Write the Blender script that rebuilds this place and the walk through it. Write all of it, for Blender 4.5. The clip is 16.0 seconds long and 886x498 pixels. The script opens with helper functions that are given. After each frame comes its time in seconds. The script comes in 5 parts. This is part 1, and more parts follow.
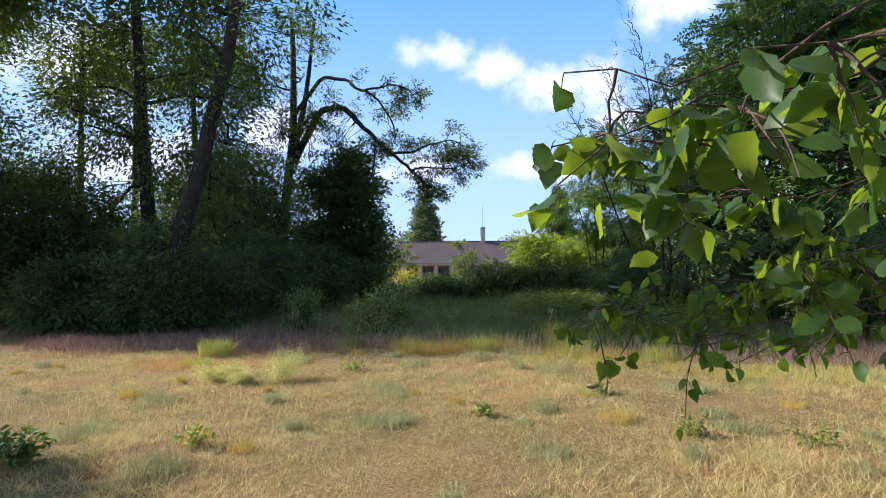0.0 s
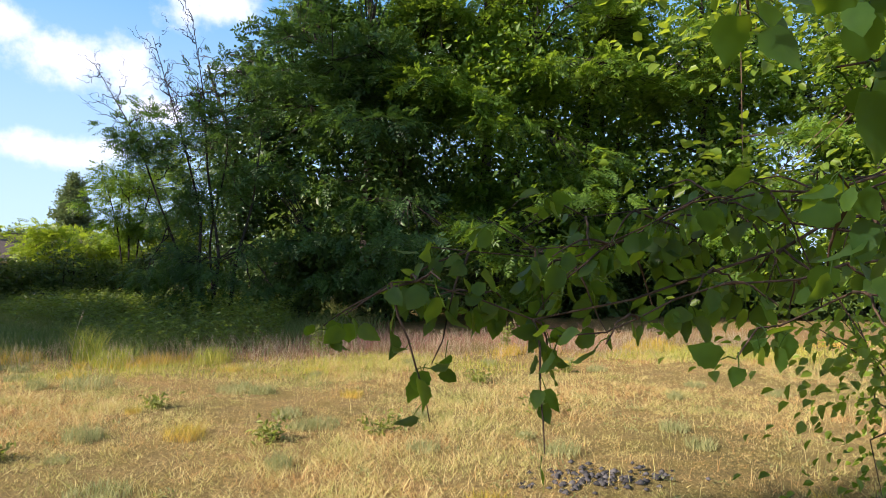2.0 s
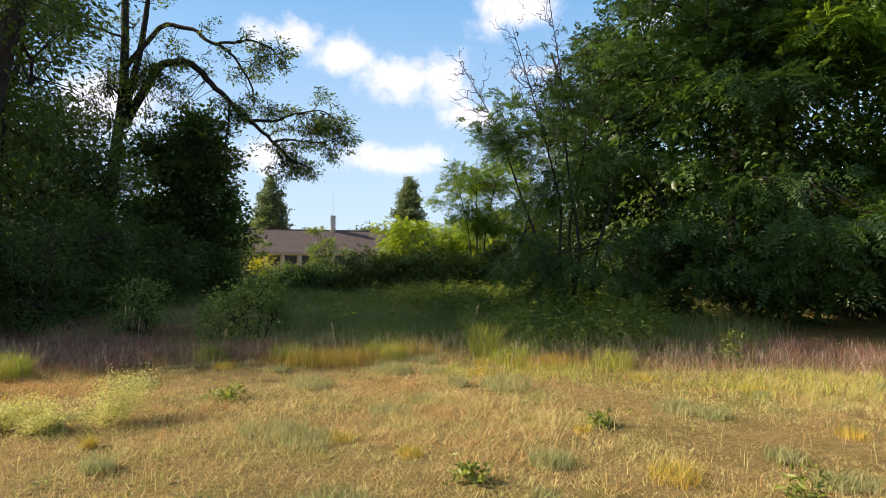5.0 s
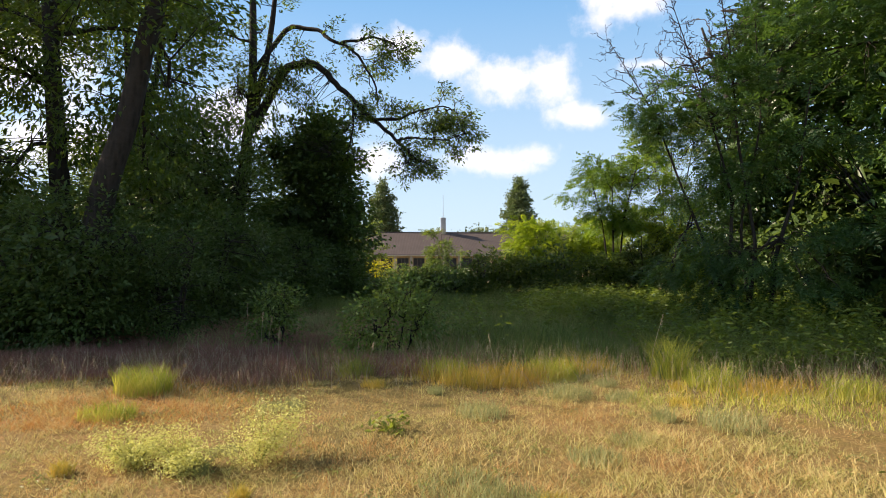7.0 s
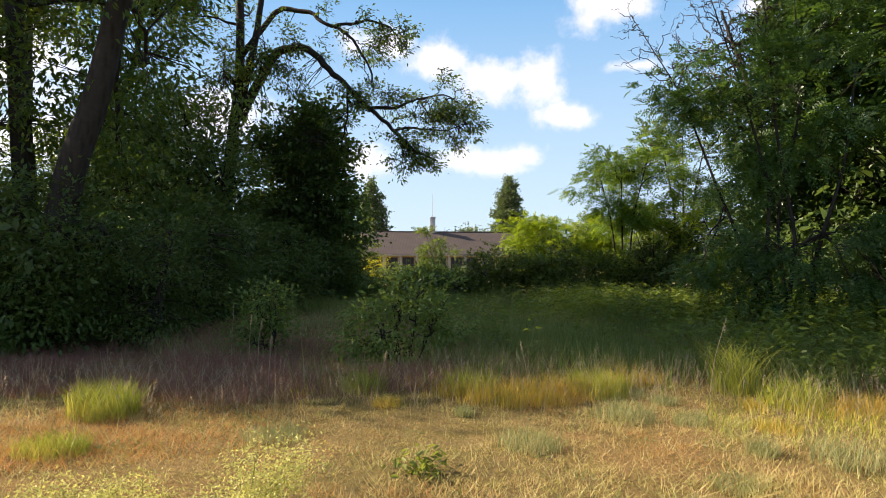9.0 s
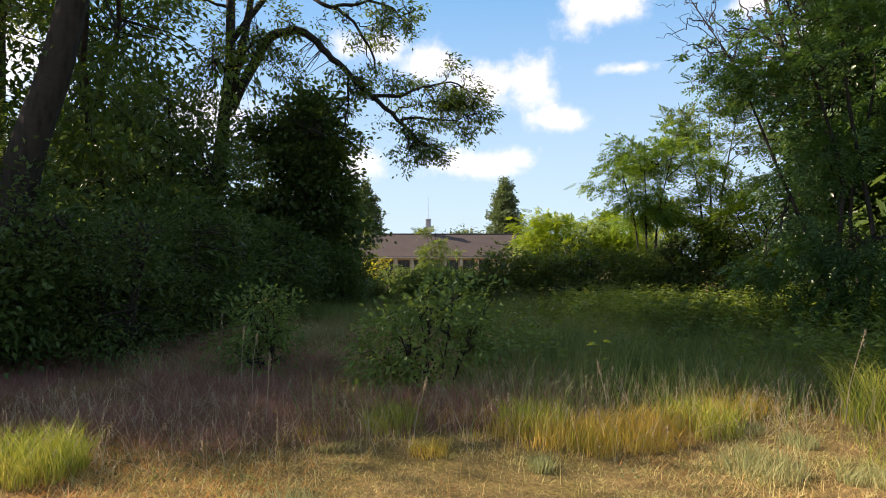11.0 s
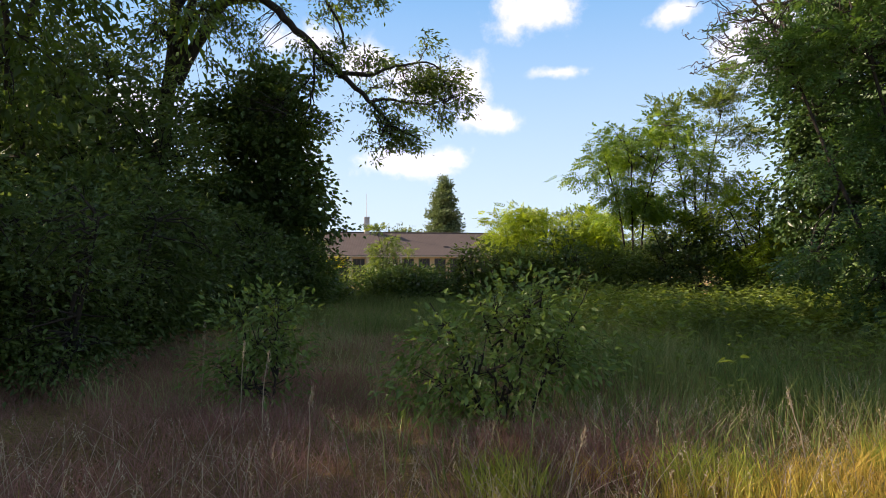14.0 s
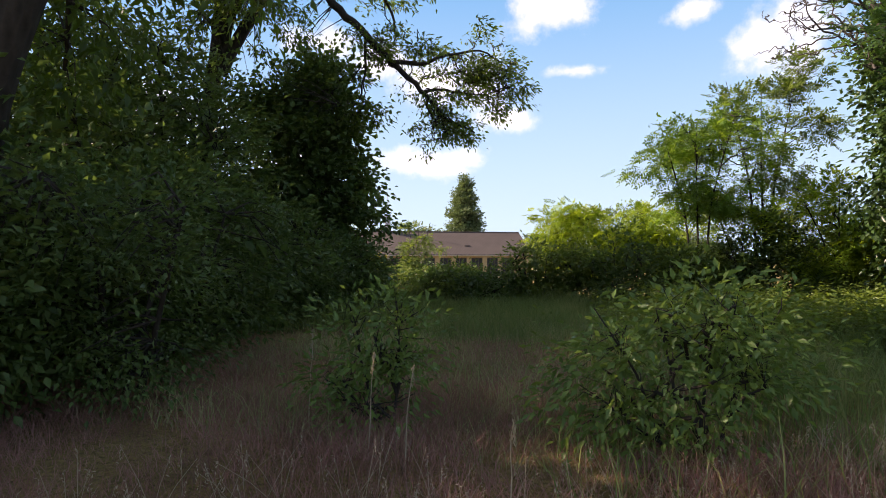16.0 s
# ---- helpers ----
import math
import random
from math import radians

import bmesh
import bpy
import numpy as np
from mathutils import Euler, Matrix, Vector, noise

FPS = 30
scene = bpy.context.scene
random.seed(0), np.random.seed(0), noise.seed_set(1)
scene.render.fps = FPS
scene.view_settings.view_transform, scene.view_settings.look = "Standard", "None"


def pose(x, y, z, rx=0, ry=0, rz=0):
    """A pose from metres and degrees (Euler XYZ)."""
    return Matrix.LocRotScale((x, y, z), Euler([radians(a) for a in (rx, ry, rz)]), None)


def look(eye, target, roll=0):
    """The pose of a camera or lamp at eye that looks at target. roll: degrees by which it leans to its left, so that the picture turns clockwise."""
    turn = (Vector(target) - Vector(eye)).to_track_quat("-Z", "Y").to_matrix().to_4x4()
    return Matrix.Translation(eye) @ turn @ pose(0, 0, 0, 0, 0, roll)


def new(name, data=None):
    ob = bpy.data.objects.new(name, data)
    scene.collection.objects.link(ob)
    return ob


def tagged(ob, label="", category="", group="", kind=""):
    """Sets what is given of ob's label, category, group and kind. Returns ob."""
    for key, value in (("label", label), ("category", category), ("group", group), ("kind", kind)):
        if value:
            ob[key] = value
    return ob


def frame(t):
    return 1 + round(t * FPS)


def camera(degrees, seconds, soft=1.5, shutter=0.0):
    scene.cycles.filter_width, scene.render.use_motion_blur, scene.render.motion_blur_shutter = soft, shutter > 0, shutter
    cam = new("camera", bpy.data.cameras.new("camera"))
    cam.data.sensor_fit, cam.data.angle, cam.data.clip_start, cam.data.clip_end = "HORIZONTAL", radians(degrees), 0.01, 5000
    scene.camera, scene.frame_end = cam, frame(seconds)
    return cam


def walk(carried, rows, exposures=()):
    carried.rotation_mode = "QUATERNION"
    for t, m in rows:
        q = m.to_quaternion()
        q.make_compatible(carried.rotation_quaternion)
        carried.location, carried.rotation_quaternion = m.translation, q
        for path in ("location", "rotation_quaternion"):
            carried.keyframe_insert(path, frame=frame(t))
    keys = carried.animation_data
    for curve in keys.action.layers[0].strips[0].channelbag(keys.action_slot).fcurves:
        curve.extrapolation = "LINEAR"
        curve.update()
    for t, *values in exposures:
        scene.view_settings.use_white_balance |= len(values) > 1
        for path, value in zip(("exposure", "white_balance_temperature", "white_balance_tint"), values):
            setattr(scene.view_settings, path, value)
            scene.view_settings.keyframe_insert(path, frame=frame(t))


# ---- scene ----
cam = camera(70.4, 16.0, soft=0.95)
PATH = [
    (0, (0.82, -0.525, 1.493), (-0.248, 1.165, 1.547), -0.5),
    (0.5, (0.708, -0.321, 1.476), (-0.088, 1.514, 1.519), -0.7),
    (1, (0.616, -0.163, 1.475), (0.132, 1.777, 1.521), -0.1),
    (1.5, (0.48, -0.072, 1.457), (0.41, 1.926, 1.5), 0.3),
    (2, (0.3, 0.013, 1.422), (0.605, 1.989, 1.477), 0.4),
    (2.5, (0.127, 0.116, 1.412), (0.453, 2.089, 1.482), 1.5),
    (3, (-0.116, 0.323, 1.421), (-0.032, 2.321, 1.462), 0.9),
    (3.5, (-0.381, 0.589, 1.413), (-0.653, 2.57, 1.438), 0.7),
    (4, (-0.619, 0.835, 1.416), (-1.05, 2.788, 1.451), 0.8),
    (4.5, (-0.879, 0.984, 1.415), (-1.429, 2.907, 1.447), 0.5),
    (5, (-1.141, 1.195, 1.412), (-1.768, 3.094, 1.436), 0.3),
    (5.2, (-1.256, 1.289, 1.416), (-1.919, 3.176, 1.446), 0.3),
    (7.3, (-2.401, 2.196, 1.408), (-3.348, 3.958, 1.435), -0.1),
    (7.5, (-2.481, 2.28, 1.403), (-3.418, 4.047, 1.431), -0.0),
    (8, (-2.68, 2.487, 1.381), (-3.623, 4.251, 1.414), -0.0),
    (8.5, (-2.902, 2.695, 1.368), (-3.853, 4.454, 1.396), 0.2),
    (8.7, (-2.993, 2.786, 1.358), (-3.909, 4.564, 1.382), 0.2),
    (10.8, (-4.136, 3.975, 1.29), (-5.016, 5.77, 1.325), -0.2),
    (11, (-4.223, 4.074, 1.285), (-5.107, 5.868, 1.322), -0.3),
    (11.5, (-4.415, 4.307, 1.262), (-5.269, 6.115, 1.294), -0.0),
    (12, (-4.679, 4.521, 1.26), (-5.512, 6.339, 1.298), -0.1),
    (12.5, (-4.932, 4.687, 1.275), (-5.726, 6.522, 1.315), 0.0),
    (13, (-5.22, 4.865, 1.272), (-5.933, 6.733, 1.311), 0.4),
    (13.5, (-5.577, 4.933, 1.252), (-6.259, 6.812, 1.29), 0.2),
    (14, (-5.874, 5.039, 1.225), (-6.563, 6.917, 1.259), -0.2),
    (14.5, (-6.135, 5.129, 1.244), (-6.869, 6.989, 1.28), -0.1),
    (15, (-6.408, 5.156, 1.256), (-7.155, 7.011, 1.296), 0.2),
    (15.5, (-6.71, 5.279, 1.233), (-7.41, 7.152, 1.269), 0.1),
    (16, (-7.03, 5.442, 1.208), (-7.766, 7.301, 1.24), -0.1),
]

EXPOSURES = [(0.0, 1.12, 5750, 28), (1.5, 1.15, 6050, 25), (2.5, 1.27, 6700, 22), (5.0, 1.05, 6950, 22), (8.0, 1.12, 7200, 22), (11.0, 1.13, 7100, 24), (16.0, 1.2, 7250, 28)]
walk(cam, [(t, look(eye, target, roll)) for t, eye, target, roll in PATH], EXPOSURES)

# ---------------------------------------------------------------- sky and sun
SUN_EL = radians(31)
SUN_AZ = math.atan2(-1.0, -0.30)          # direction to the sun, from +y towards +x
world = bpy.data.worlds.new("world")
scene.world = world
world.use_nodes = True
wt = world.node_tree
wt.nodes.clear()


def wnode(kind, **kw):
    n = wt.nodes.new(kind)
    for k, v in kw.items():
        if k == "operation":
            n.operation = v
        elif k == "data_type":
            n.data_type = v
        else:
            n.inputs[int(k[1:])].default_value = v
    return n


sky = wt.nodes.new("ShaderNodeTexSky")
sky.sky_type = "NISHITA"
sky.sun_disc = False
sky.sun_elevation, sky.sun_rotation = SUN_EL, SUN_AZ
sky.air_density, sky.dust_density, sky.ozone_density = 1.0, 0.3, 1.2
coord = wt.nodes.new("ShaderNodeTexCoord")
sep = wt.nodes.new("ShaderNodeSeparateXYZ")
wt.links.new(coord.outputs["Generated"], sep.inputs[0])


def wmath(op, a, b=None, c=None):
    n = wnode("ShaderNodeMath", operation=op)
    for i, v in enumerate((a, b, c)):
        if v is None:
            continue
        if isinstance(v, (int, float)):
            n.inputs[i].default_value = v
        else:
            wt.links.new(v, n.inputs[i])
    return n.outputs[0]


az = wmath("MULTIPLY", wmath("ARCTAN2", sep.outputs[0], sep.outputs[1]), 57.2958)
el = wmath("MULTIPLY", wmath("ARCSINE", sep.outputs[2]), 57.2958)
puff = wt.nodes.new("ShaderNodeTexNoise")
puff.inputs["Scale"].default_value, puff.inputs["Detail"].default_value, puff.inputs["Roughness"].default_value = 16.0, 8.0, 0.6
wt.links.new(coord.outputs["Generated"], puff.inputs["Vector"])
billow = wmath("MULTIPLY", wmath("SUBTRACT", puff.outputs[0], 0.5), 2.6)
# summer cumulus: azimuth, elevation, half width, half height, in degrees
CLOUDS = [(-32.5, 18.8, 4.0, 1.5), (-27.5, 17.6, 3.6, 1.9), (-22.8, 15.8, 4.2, 2.2), (-18.2, 15.6, 2.8, 2.6), (-16.0, 12.4, 3.0, 1.5),
          (-34.5, 8.6, 4.0, 1.6), (-23.2, 8.8, 5.0, 1.5), (-20.0, 9.3, 4.0, 1.2), (-11.2, 21.2, 4.6, 2.0), (0.5, 20.3, 2.4, 1.2),
          (7.0, 17.2, 5.0, 3.2), (-9.8, 16.4, 3.2, 0.7), (-62.0, 15.0, 7.0, 5.0), (-57.0, 9.0, 9.0, 3.0), (28.0, 16.0, 8.0, 3.0),
          (-46.0, 12.0, 5.0, 2.5), (-100.0, 22.0, 14.0, 6.0), (95.0, 24.0, 16.0, 6.0), (170.0, 20.0, 18.0, 6.0),
          # high clouds out of view, added to make the skylight in shade less blue
          (-130.0, 48.0, 24.0, 9.0), (-38.0, 52.0, 22.0, 8.0), (62.0, 46.0, 24.0, 9.0), (140.0, 56.0, 28.0, 10.0), (-95.0, 66.0, 40.0, 9.0), (20.0, 70.0, 50.0, 8.0)]
mask = None
for ca, ce, ra, re in CLOUDS:
    da = wmath("DIVIDE", wmath("SUBTRACT", az, ca), ra)
    de = wmath("DIVIDE", wmath("SUBTRACT", el, ce), re)
    d = wmath("SQRT", wmath("ADD", wmath("MULTIPLY", da, da), wmath("MULTIPLY", de, de)))
    m = wmath("SUBTRACT", 1.2, d)
    mask = m if mask is None else wmath("MAXIMUM", mask, m)
mask = wmath("ADD", mask, billow)
ramp = wt.nodes.new("ShaderNodeMapRange")
ramp.interpolation_type = "SMOOTHSTEP"
for i, v in ((1, 0.05), (2, 1.1), (3, 0.0), (4, 0.9)):
    ramp.inputs[i].default_value = v
wt.links.new(mask, ramp.inputs[0])
# thin haze that whitens the lower sky
haze = wt.nodes.new("ShaderNodeMapRange")
for i, v in ((1, 24.0), (2, 3.0), (3, 0.10), (4, 0.85)):
    haze.inputs[i].default_value = v
wt.links.new(el, haze.inputs[0])


def wmix(fac, a, b):
    n = wt.nodes.new("ShaderNodeMix")
    n.data_type = "RGBA"
    wt.links.new(fac, n.inputs[0])
    for i, v in ((6, a), (7, b)):
        if isinstance(v, tuple):
            n.inputs[i].default_value = v
        else:
            wt.links.new(v, n.inputs[i])
    return n.outputs[2]


deep = wt.nodes.new("ShaderNodeMapRange")
for i, v in ((1, 24.0), (2, 45.0), (3, 0.6), (4, 0.0)):
    deep.inputs[i].default_value = v
wt.links.new(el, deep.inputs[0])
tone = wmix(deep.outputs[0], sky.outputs[0], (0.75, 4.4, 8.9, 1))
tone = wmix(haze.outputs[0], tone, (5.1, 7.2, 8.5, 1))
tone = wmix(ramp.outputs[0], tone, (9.0, 9.5, 10.2, 1))
back = wt.nodes.new("ShaderNodeBackground")
back.inputs[1].default_value = 0.062
wt.links.new(tone, back.inputs[0])
wout = wt.nodes.new("ShaderNodeOutputWorld")
wt.links.new(back.outputs[0], wout.inputs[0])

sun = new("sun", bpy.data.lights.new("sun", "SUN"))
sun.data.energy, sun.data.angle, sun.data.color = 5.0, radians(0.55), (1.0, 0.90, 0.72)
to_sun = Vector((math.sin(SUN_AZ) * math.cos(SUN_EL), math.cos(SUN_AZ) * math.cos(SUN_EL), math.sin(SUN_EL)))
sun.matrix_world = look(to_sun * 60, (0, 0, 0))

# ---------------------------------------------------------------- materials


class Mat:
    """A node material with a few shortcuts."""

    def __init__(self, name):
        self.m = bpy.data.materials.new(name)
        self.m.use_nodes = True
        self.t = self.m.node_tree
        self.t.nodes.clear()
        self.out = self.t.nodes.new("ShaderNodeOutputMaterial")

    def n(self, kind, inputs=(), **attrs):
        node = self.t.nodes.new(kind)
        for key, v in dict(inputs).items():
            if hasattr(v, "is_linked"):
                self.t.links.new(v, node.inputs[key])
            else:
                node.inputs[key].default_value = v
        return node

    def noise(self, scale, detail=4.0, rough=0.6, vec=None):
        node = self.n("ShaderNodeTexNoise", {"Scale": scale, "Detail": detail, "Roughness": rough})
        if vec is None:
            vec = self.n("ShaderNodeTexCoord").outputs["Object"]
        self.t.links.new(vec, node.inputs["Vector"])
        return node.outputs[0]

    def ramp(self, fac, stops):
        node = self.n("ShaderNodeValToRGB")
        e = node.color_ramp.elements
        while len(e) < len(stops):
            e.new(0.5)
        for el_, (p, c) in zip(e, stops):
            el_.position, el_.color = p, (*c, 1)
        self.t.links.new(fac, node.inputs[0])
        return node.outputs[0]

    def mix(self, fac, a, b, mode="MIX"):
        node = self.t.nodes.new("ShaderNodeMix")
        node.data_type, node.blend_type = "RGBA", mode
        for i, v in ((0, fac), (6, a), (7, b)):
            if hasattr(v, "is_linked"):
                self.t.links.new(v, node.inputs[i])
            else:
                node.inputs[i].default_value = v if i == 0 else (*v, 1)
        return node.outputs[2]

    def bump(self, height, strength, distance):
        return self.n("ShaderNodeBump", {"Height": height, "Strength": strength, "Distance": distance}).outputs[0]

    def island(self):
        return self.n("ShaderNodeNewGeometry").outputs["Random Per Island"]

    def pick(self):
        return self.n("ShaderNodeObjectInfo").outputs["Random"]

    def solid(self, color, rough=0.8, normal=None, metal=0.0, spec=0.4):
        b = self.n("ShaderNodeBsdfPrincipled", {"Roughness": rough, "Metallic": metal, "Specular IOR Level": spec})
        if hasattr(color, "is_linked"):
            self.t.links.new(color, b.inputs["Base Color"])
        else:
            b.inputs["Base Color"].default_value = (*color, 1)
        if normal is not None:
            self.t.links.new(normal, b.inputs["Normal"])
        return b.outputs[0]

    def end(self, shader):
        self.t.links.new(shader, self.out.inputs[0])
        return self.m


def leaf_mat(name, dark, light, glow, gloss=0.42, through_amount=0.45, pick=False, spec=0.35):
    """Leaves: two greens that vary leaf by leaf, and light that shines through."""
    k = Mat(name)
    r = k.pick() if pick else k.island()
    patch = k.noise(0.9, 2.0)
    fac = k.n("ShaderNodeMath", {0: r, 1: patch}).outputs[0]
    fac.node.operation = "MULTIPLY_ADD"
    fac.node.inputs[1].default_value = 0.55
    k.t.links.new(patch, fac.node.inputs[2])
    grade = k.n("ShaderNodeMapRange", {0: fac, 1: 0.35, 2: 0.95}).outputs[0]
    col = k.mix(grade, dark, light)
    front = k.solid(col, gloss, spec=spec)
    shine = k.n("ShaderNodeBsdfTranslucent", {"Color": k.mix(grade, [g * 0.6 for g in glow], glow)}).outputs[0]
    both = k.n("ShaderNodeMixShader", {0: through_amount, 1: front, 2: shine}).outputs[0]
    return k.end(both)


def grass_mat(name, stops, shine=0.3, patch_scale=0.5, glow=1.25):
    """Blades: a scale of colours picked blade by blade and patch by patch."""
    k = Mat(name)
    a = k.n("ShaderNodeMath", {0: k.island(), 1: 0.5}).outputs[0]
    a.node.operation = "MULTIPLY"
    b = k.n("ShaderNodeMath", {0: k.noise(patch_scale, 3.0, 0.65), 1: 1.5}).outputs[0]
    b.node.operation = "MULTIPLY"
    c = k.n("ShaderNodeMath", {0: a, 1: b}).outputs[0]
    c.node.operation = "ADD"
    d = k.n("ShaderNodeMath", {0: c, 1: 0.5}).outputs[0]
    d.node.operation = "SUBTRACT"
    col = k.ramp(d, stops)
    front = k.solid(col, 0.62, spec=0.25)
    tr = k.n("ShaderNodeBsdfTranslucent", {"Color": k.mix(1.0, col, (glow, glow, glow * 0.9), "MULTIPLY")}).outputs[0]
    return k.end(k.n("ShaderNodeMixShader", {0: shine, 1: front, 2: tr}).outputs[0])


def bark_mat(name, dark, light, scale=1.0):
    k = Mat(name)
    co = k.n("ShaderNodeTexCoord").outputs["Object"]
    mp = k.n("ShaderNodeMapping", {"Vector": co, "Scale": (9 * scale, 9 * scale, 1.6 * scale)}).outputs[0]
    ridge = k.n("ShaderNodeTexVoronoi", {"Vector": mp, "Scale": 1.5}).outputs[0]
    fine = k.noise(14.0, 6.0, 0.7)
    col = k.mix(fine, dark, light)
    col = k.mix(0.7, col, k.ramp(ridge, [(0.05, (0.35, 0.33, 0.30)), (0.6, (1.0, 1.0, 1.0))]), "MULTIPLY")
    return k.end(k.solid(col, 0.9, k.bump(ridge, 0.8, 0.02), spec=0.2))


def ground_mat():
    k = Mat("dry_soil_and_litter")
    big = k.noise(0.35, 4.0, 0.6)
    mid = k.noise(2.6, 5.0, 0.7)
    fine = k.noise(30.0, 6.0, 0.8)
    col = k.ramp(big, [(0.30, (0.14, 0.12, 0.05)), (0.5, (0.26, 0.195, 0.085)), (0.70, (0.32, 0.195, 0.085))])
    col = k.mix(k.ramp(mid, [(0.42, (0, 0, 0)), (0.66, (0.7, 0.7, 0.7))]), col, (0.20, 0.165, 0.05))
    col = k.mix(0.85, col, k.ramp(fine, [(0.34, (0.30, 0.28, 0.24)), (0.5, (0.85, 0.83, 0.8)), (0.66, (1.6, 1.5, 1.3))]), "MULTIPLY")
    return k.end(k.solid(col, 0.95, k.bump(fine, 0.9, 0.03), spec=0.1))


M_GROUND = ground_mat()
M_BARK = bark_mat("dark_furrowed_bark", (0.022, 0.018, 0.015), (0.062, 0.052, 0.043))
M_BARK_GREY = bark_mat("grey_bark", (0.05, 0.045, 0.037), (0.13, 0.115, 0.095), 1.4)
M_DEADWOOD = bark_mat("bleached_dead_wood", (0.045, 0.038, 0.032), (0.11, 0.095, 0.08), 1.6)
M_TWIG = bark_mat("birch_twig_bark", (0.05, 0.032, 0.022), (0.13, 0.085, 0.055), 4.0)
M_LEAF_WOOD = leaf_mat("old_wood_leaves", (0.030, 0.058, 0.016), (0.060, 0.105, 0.022), (0.20, 0.30, 0.03))
M_LEAF_DARK = leaf_mat("dark_maple_leaves", (0.052, 0.098, 0.036), (0.100, 0.165, 0.050), (0.18, 0.28, 0.04), through_amount=0.35)
M_LEAF_SHRUB = leaf_mat("shrub_leaves", (0.042, 0.080, 0.026), (0.085, 0.142, 0.038), (0.18, 0.28, 0.05), through_amount=0.35)
M_LEAF_SAPLING = leaf_mat("sapling_leaves", (0.075, 0.140, 0.038), (0.140, 0.225, 0.055), (0.26, 0.38, 0.06), through_amount=0.4)
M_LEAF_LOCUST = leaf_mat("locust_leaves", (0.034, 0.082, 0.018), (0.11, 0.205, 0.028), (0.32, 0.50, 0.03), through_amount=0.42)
# locust leaves again, with shade put into a darker green
M_LEAF_LOCUST_SHADE = leaf_mat("shade_toned_locust_leaves", (0.030, 0.074, 0.026), (0.064, 0.135, 0.036), (0.15, 0.28, 0.035), through_amount=0.38)
M_LEAF_HERB = leaf_mat("herb_leaves", (0.075, 0.125, 0.028), (0.15, 0.21, 0.04), (0.30, 0.40, 0.04), through_amount=0.42)
M_LEAF_FRESH = leaf_mat("fresh_yellow_green_leaves", (0.10, 0.180, 0.016), (0.185, 0.275, 0.020), (0.40, 0.54, 0.028), through_amount=0.45)
M_LEAF_MID = leaf_mat("mid_green_leaves", (0.055, 0.100, 0.028), (0.11, 0.165, 0.040), (0.26, 0.36, 0.05), through_amount=0.4)
M_LEAF_POPLAR = leaf_mat("poplar_leaves", (0.075, 0.115, 0.055), (0.140, 0.190, 0.085), (0.20, 0.28, 0.08), through_amount=0.3)
# one birch, two greens: near leaves darkened for shade, far ones lightened for sun
M_LEAF_BIRCH_SHADE = leaf_mat("shade_toned_birch_leaves", (0.020, 0.060, 0.018), (0.044, 0.106, 0.022), (0.33, 0.48, 0.016), 0.42, 0.46, pick=True, spec=0.22)
M_LEAF_BIRCH_SUN = leaf_mat("sun_toned_birch_leaves", (0.08, 0.15, 0.02), (0.16, 0.24, 0.03), (0.42, 0.55, 0.03), 0.35, 0.45)
M_LEAF_IVY = leaf_mat("ivy_leaves", (0.022, 0.055, 0.018), (0.055, 0.105, 0.030), (0.10, 0.18, 0.03), 0.32, 0.25, spec=0.5)
M_FLOWER_YELLOW = leaf_mat("yellow_bloom", (0.36, 0.36, 0.012), (0.52, 0.50, 0.016), (0.52, 0.52, 0.012))
M_BEDSTRAW = leaf_mat("pale_yellow_bloom", (0.50, 0.50, 0.12), (0.74, 0.72, 0.28), (0.7, 0.7, 0.2))
M_WEED = leaf_mat("grey_green_weeds", (0.19, 0.21, 0.09), (0.31, 0.32, 0.14), (0.28, 0.34, 0.07))
M_WEED_GREEN = leaf_mat("green_weeds", (0.18, 0.21, 0.06), (0.28, 0.31, 0.08), (0.30, 0.38, 0.04))
M_STRAW = grass_mat("straw_grass", [(0.12, (0.22, 0.25, 0.07)), (0.30, (0.42, 0.40, 0.13)), (0.52, (0.60, 0.51, 0.24)), (0.64, (0.49, 0.36, 0.15)), (0.80, (0.44, 0.25, 0.095))], patch_scale=1.1)
M_GOLD = grass_mat("golden_grass", [(0.2, (0.26, 0.25, 0.04)), (0.5, (0.50, 0.37, 0.065)), (0.9, (0.62, 0.41, 0.11))], patch_scale=1.4)
M_YELLOWGRASS = grass_mat("yellow_green_grass", [(0.2, (0.20, 0.26, 0.04)), (0.5, (0.36, 0.38, 0.06)), (0.9, (0.52, 0.44, 0.11))], patch_scale=1.2)
M_PURPLE = grass_mat("purple_brown_grass", [(0.15, (0.18, 0.115, 0.075)), (0.42, (0.28, 0.135, 0.10)), (0.7, (0.43, 0.24, 0.20)), (0.9, (0.31, 0.135, 0.115))], patch_scale=1.3)
M_GREENGRASS = grass_mat("green_grass", [(0.15, (0.10, 0.16, 0.04)), (0.5, (0.17, 0.225, 0.06)), (0.9, (0.32, 0.32, 0.12))], patch_scale=0.9)
M_GREYGRASS = grass_mat("grey_green_grass", [(0.2, (0.20, 0.225, 0.09)), (0.5, (0.30, 0.32, 0.14)), (0.85, (0.44, 0.42, 0.20))], patch_scale=1.5)
M_RUST = grass_mat("rust_red_grass", [(0.2, (0.34, 0.17, 0.05)), (0.5, (0.50, 0.24, 0.07)), (0.85, (0.58, 0.34, 0.12))], patch_scale=1.2)
M_SEED = grass_mat("pale_seed_heads", [(0.2, (0.36, 0.28, 0.19)), (0.8, (0.50, 0.42, 0.30))])

# ---------------------------------------------------------------- mesh tools


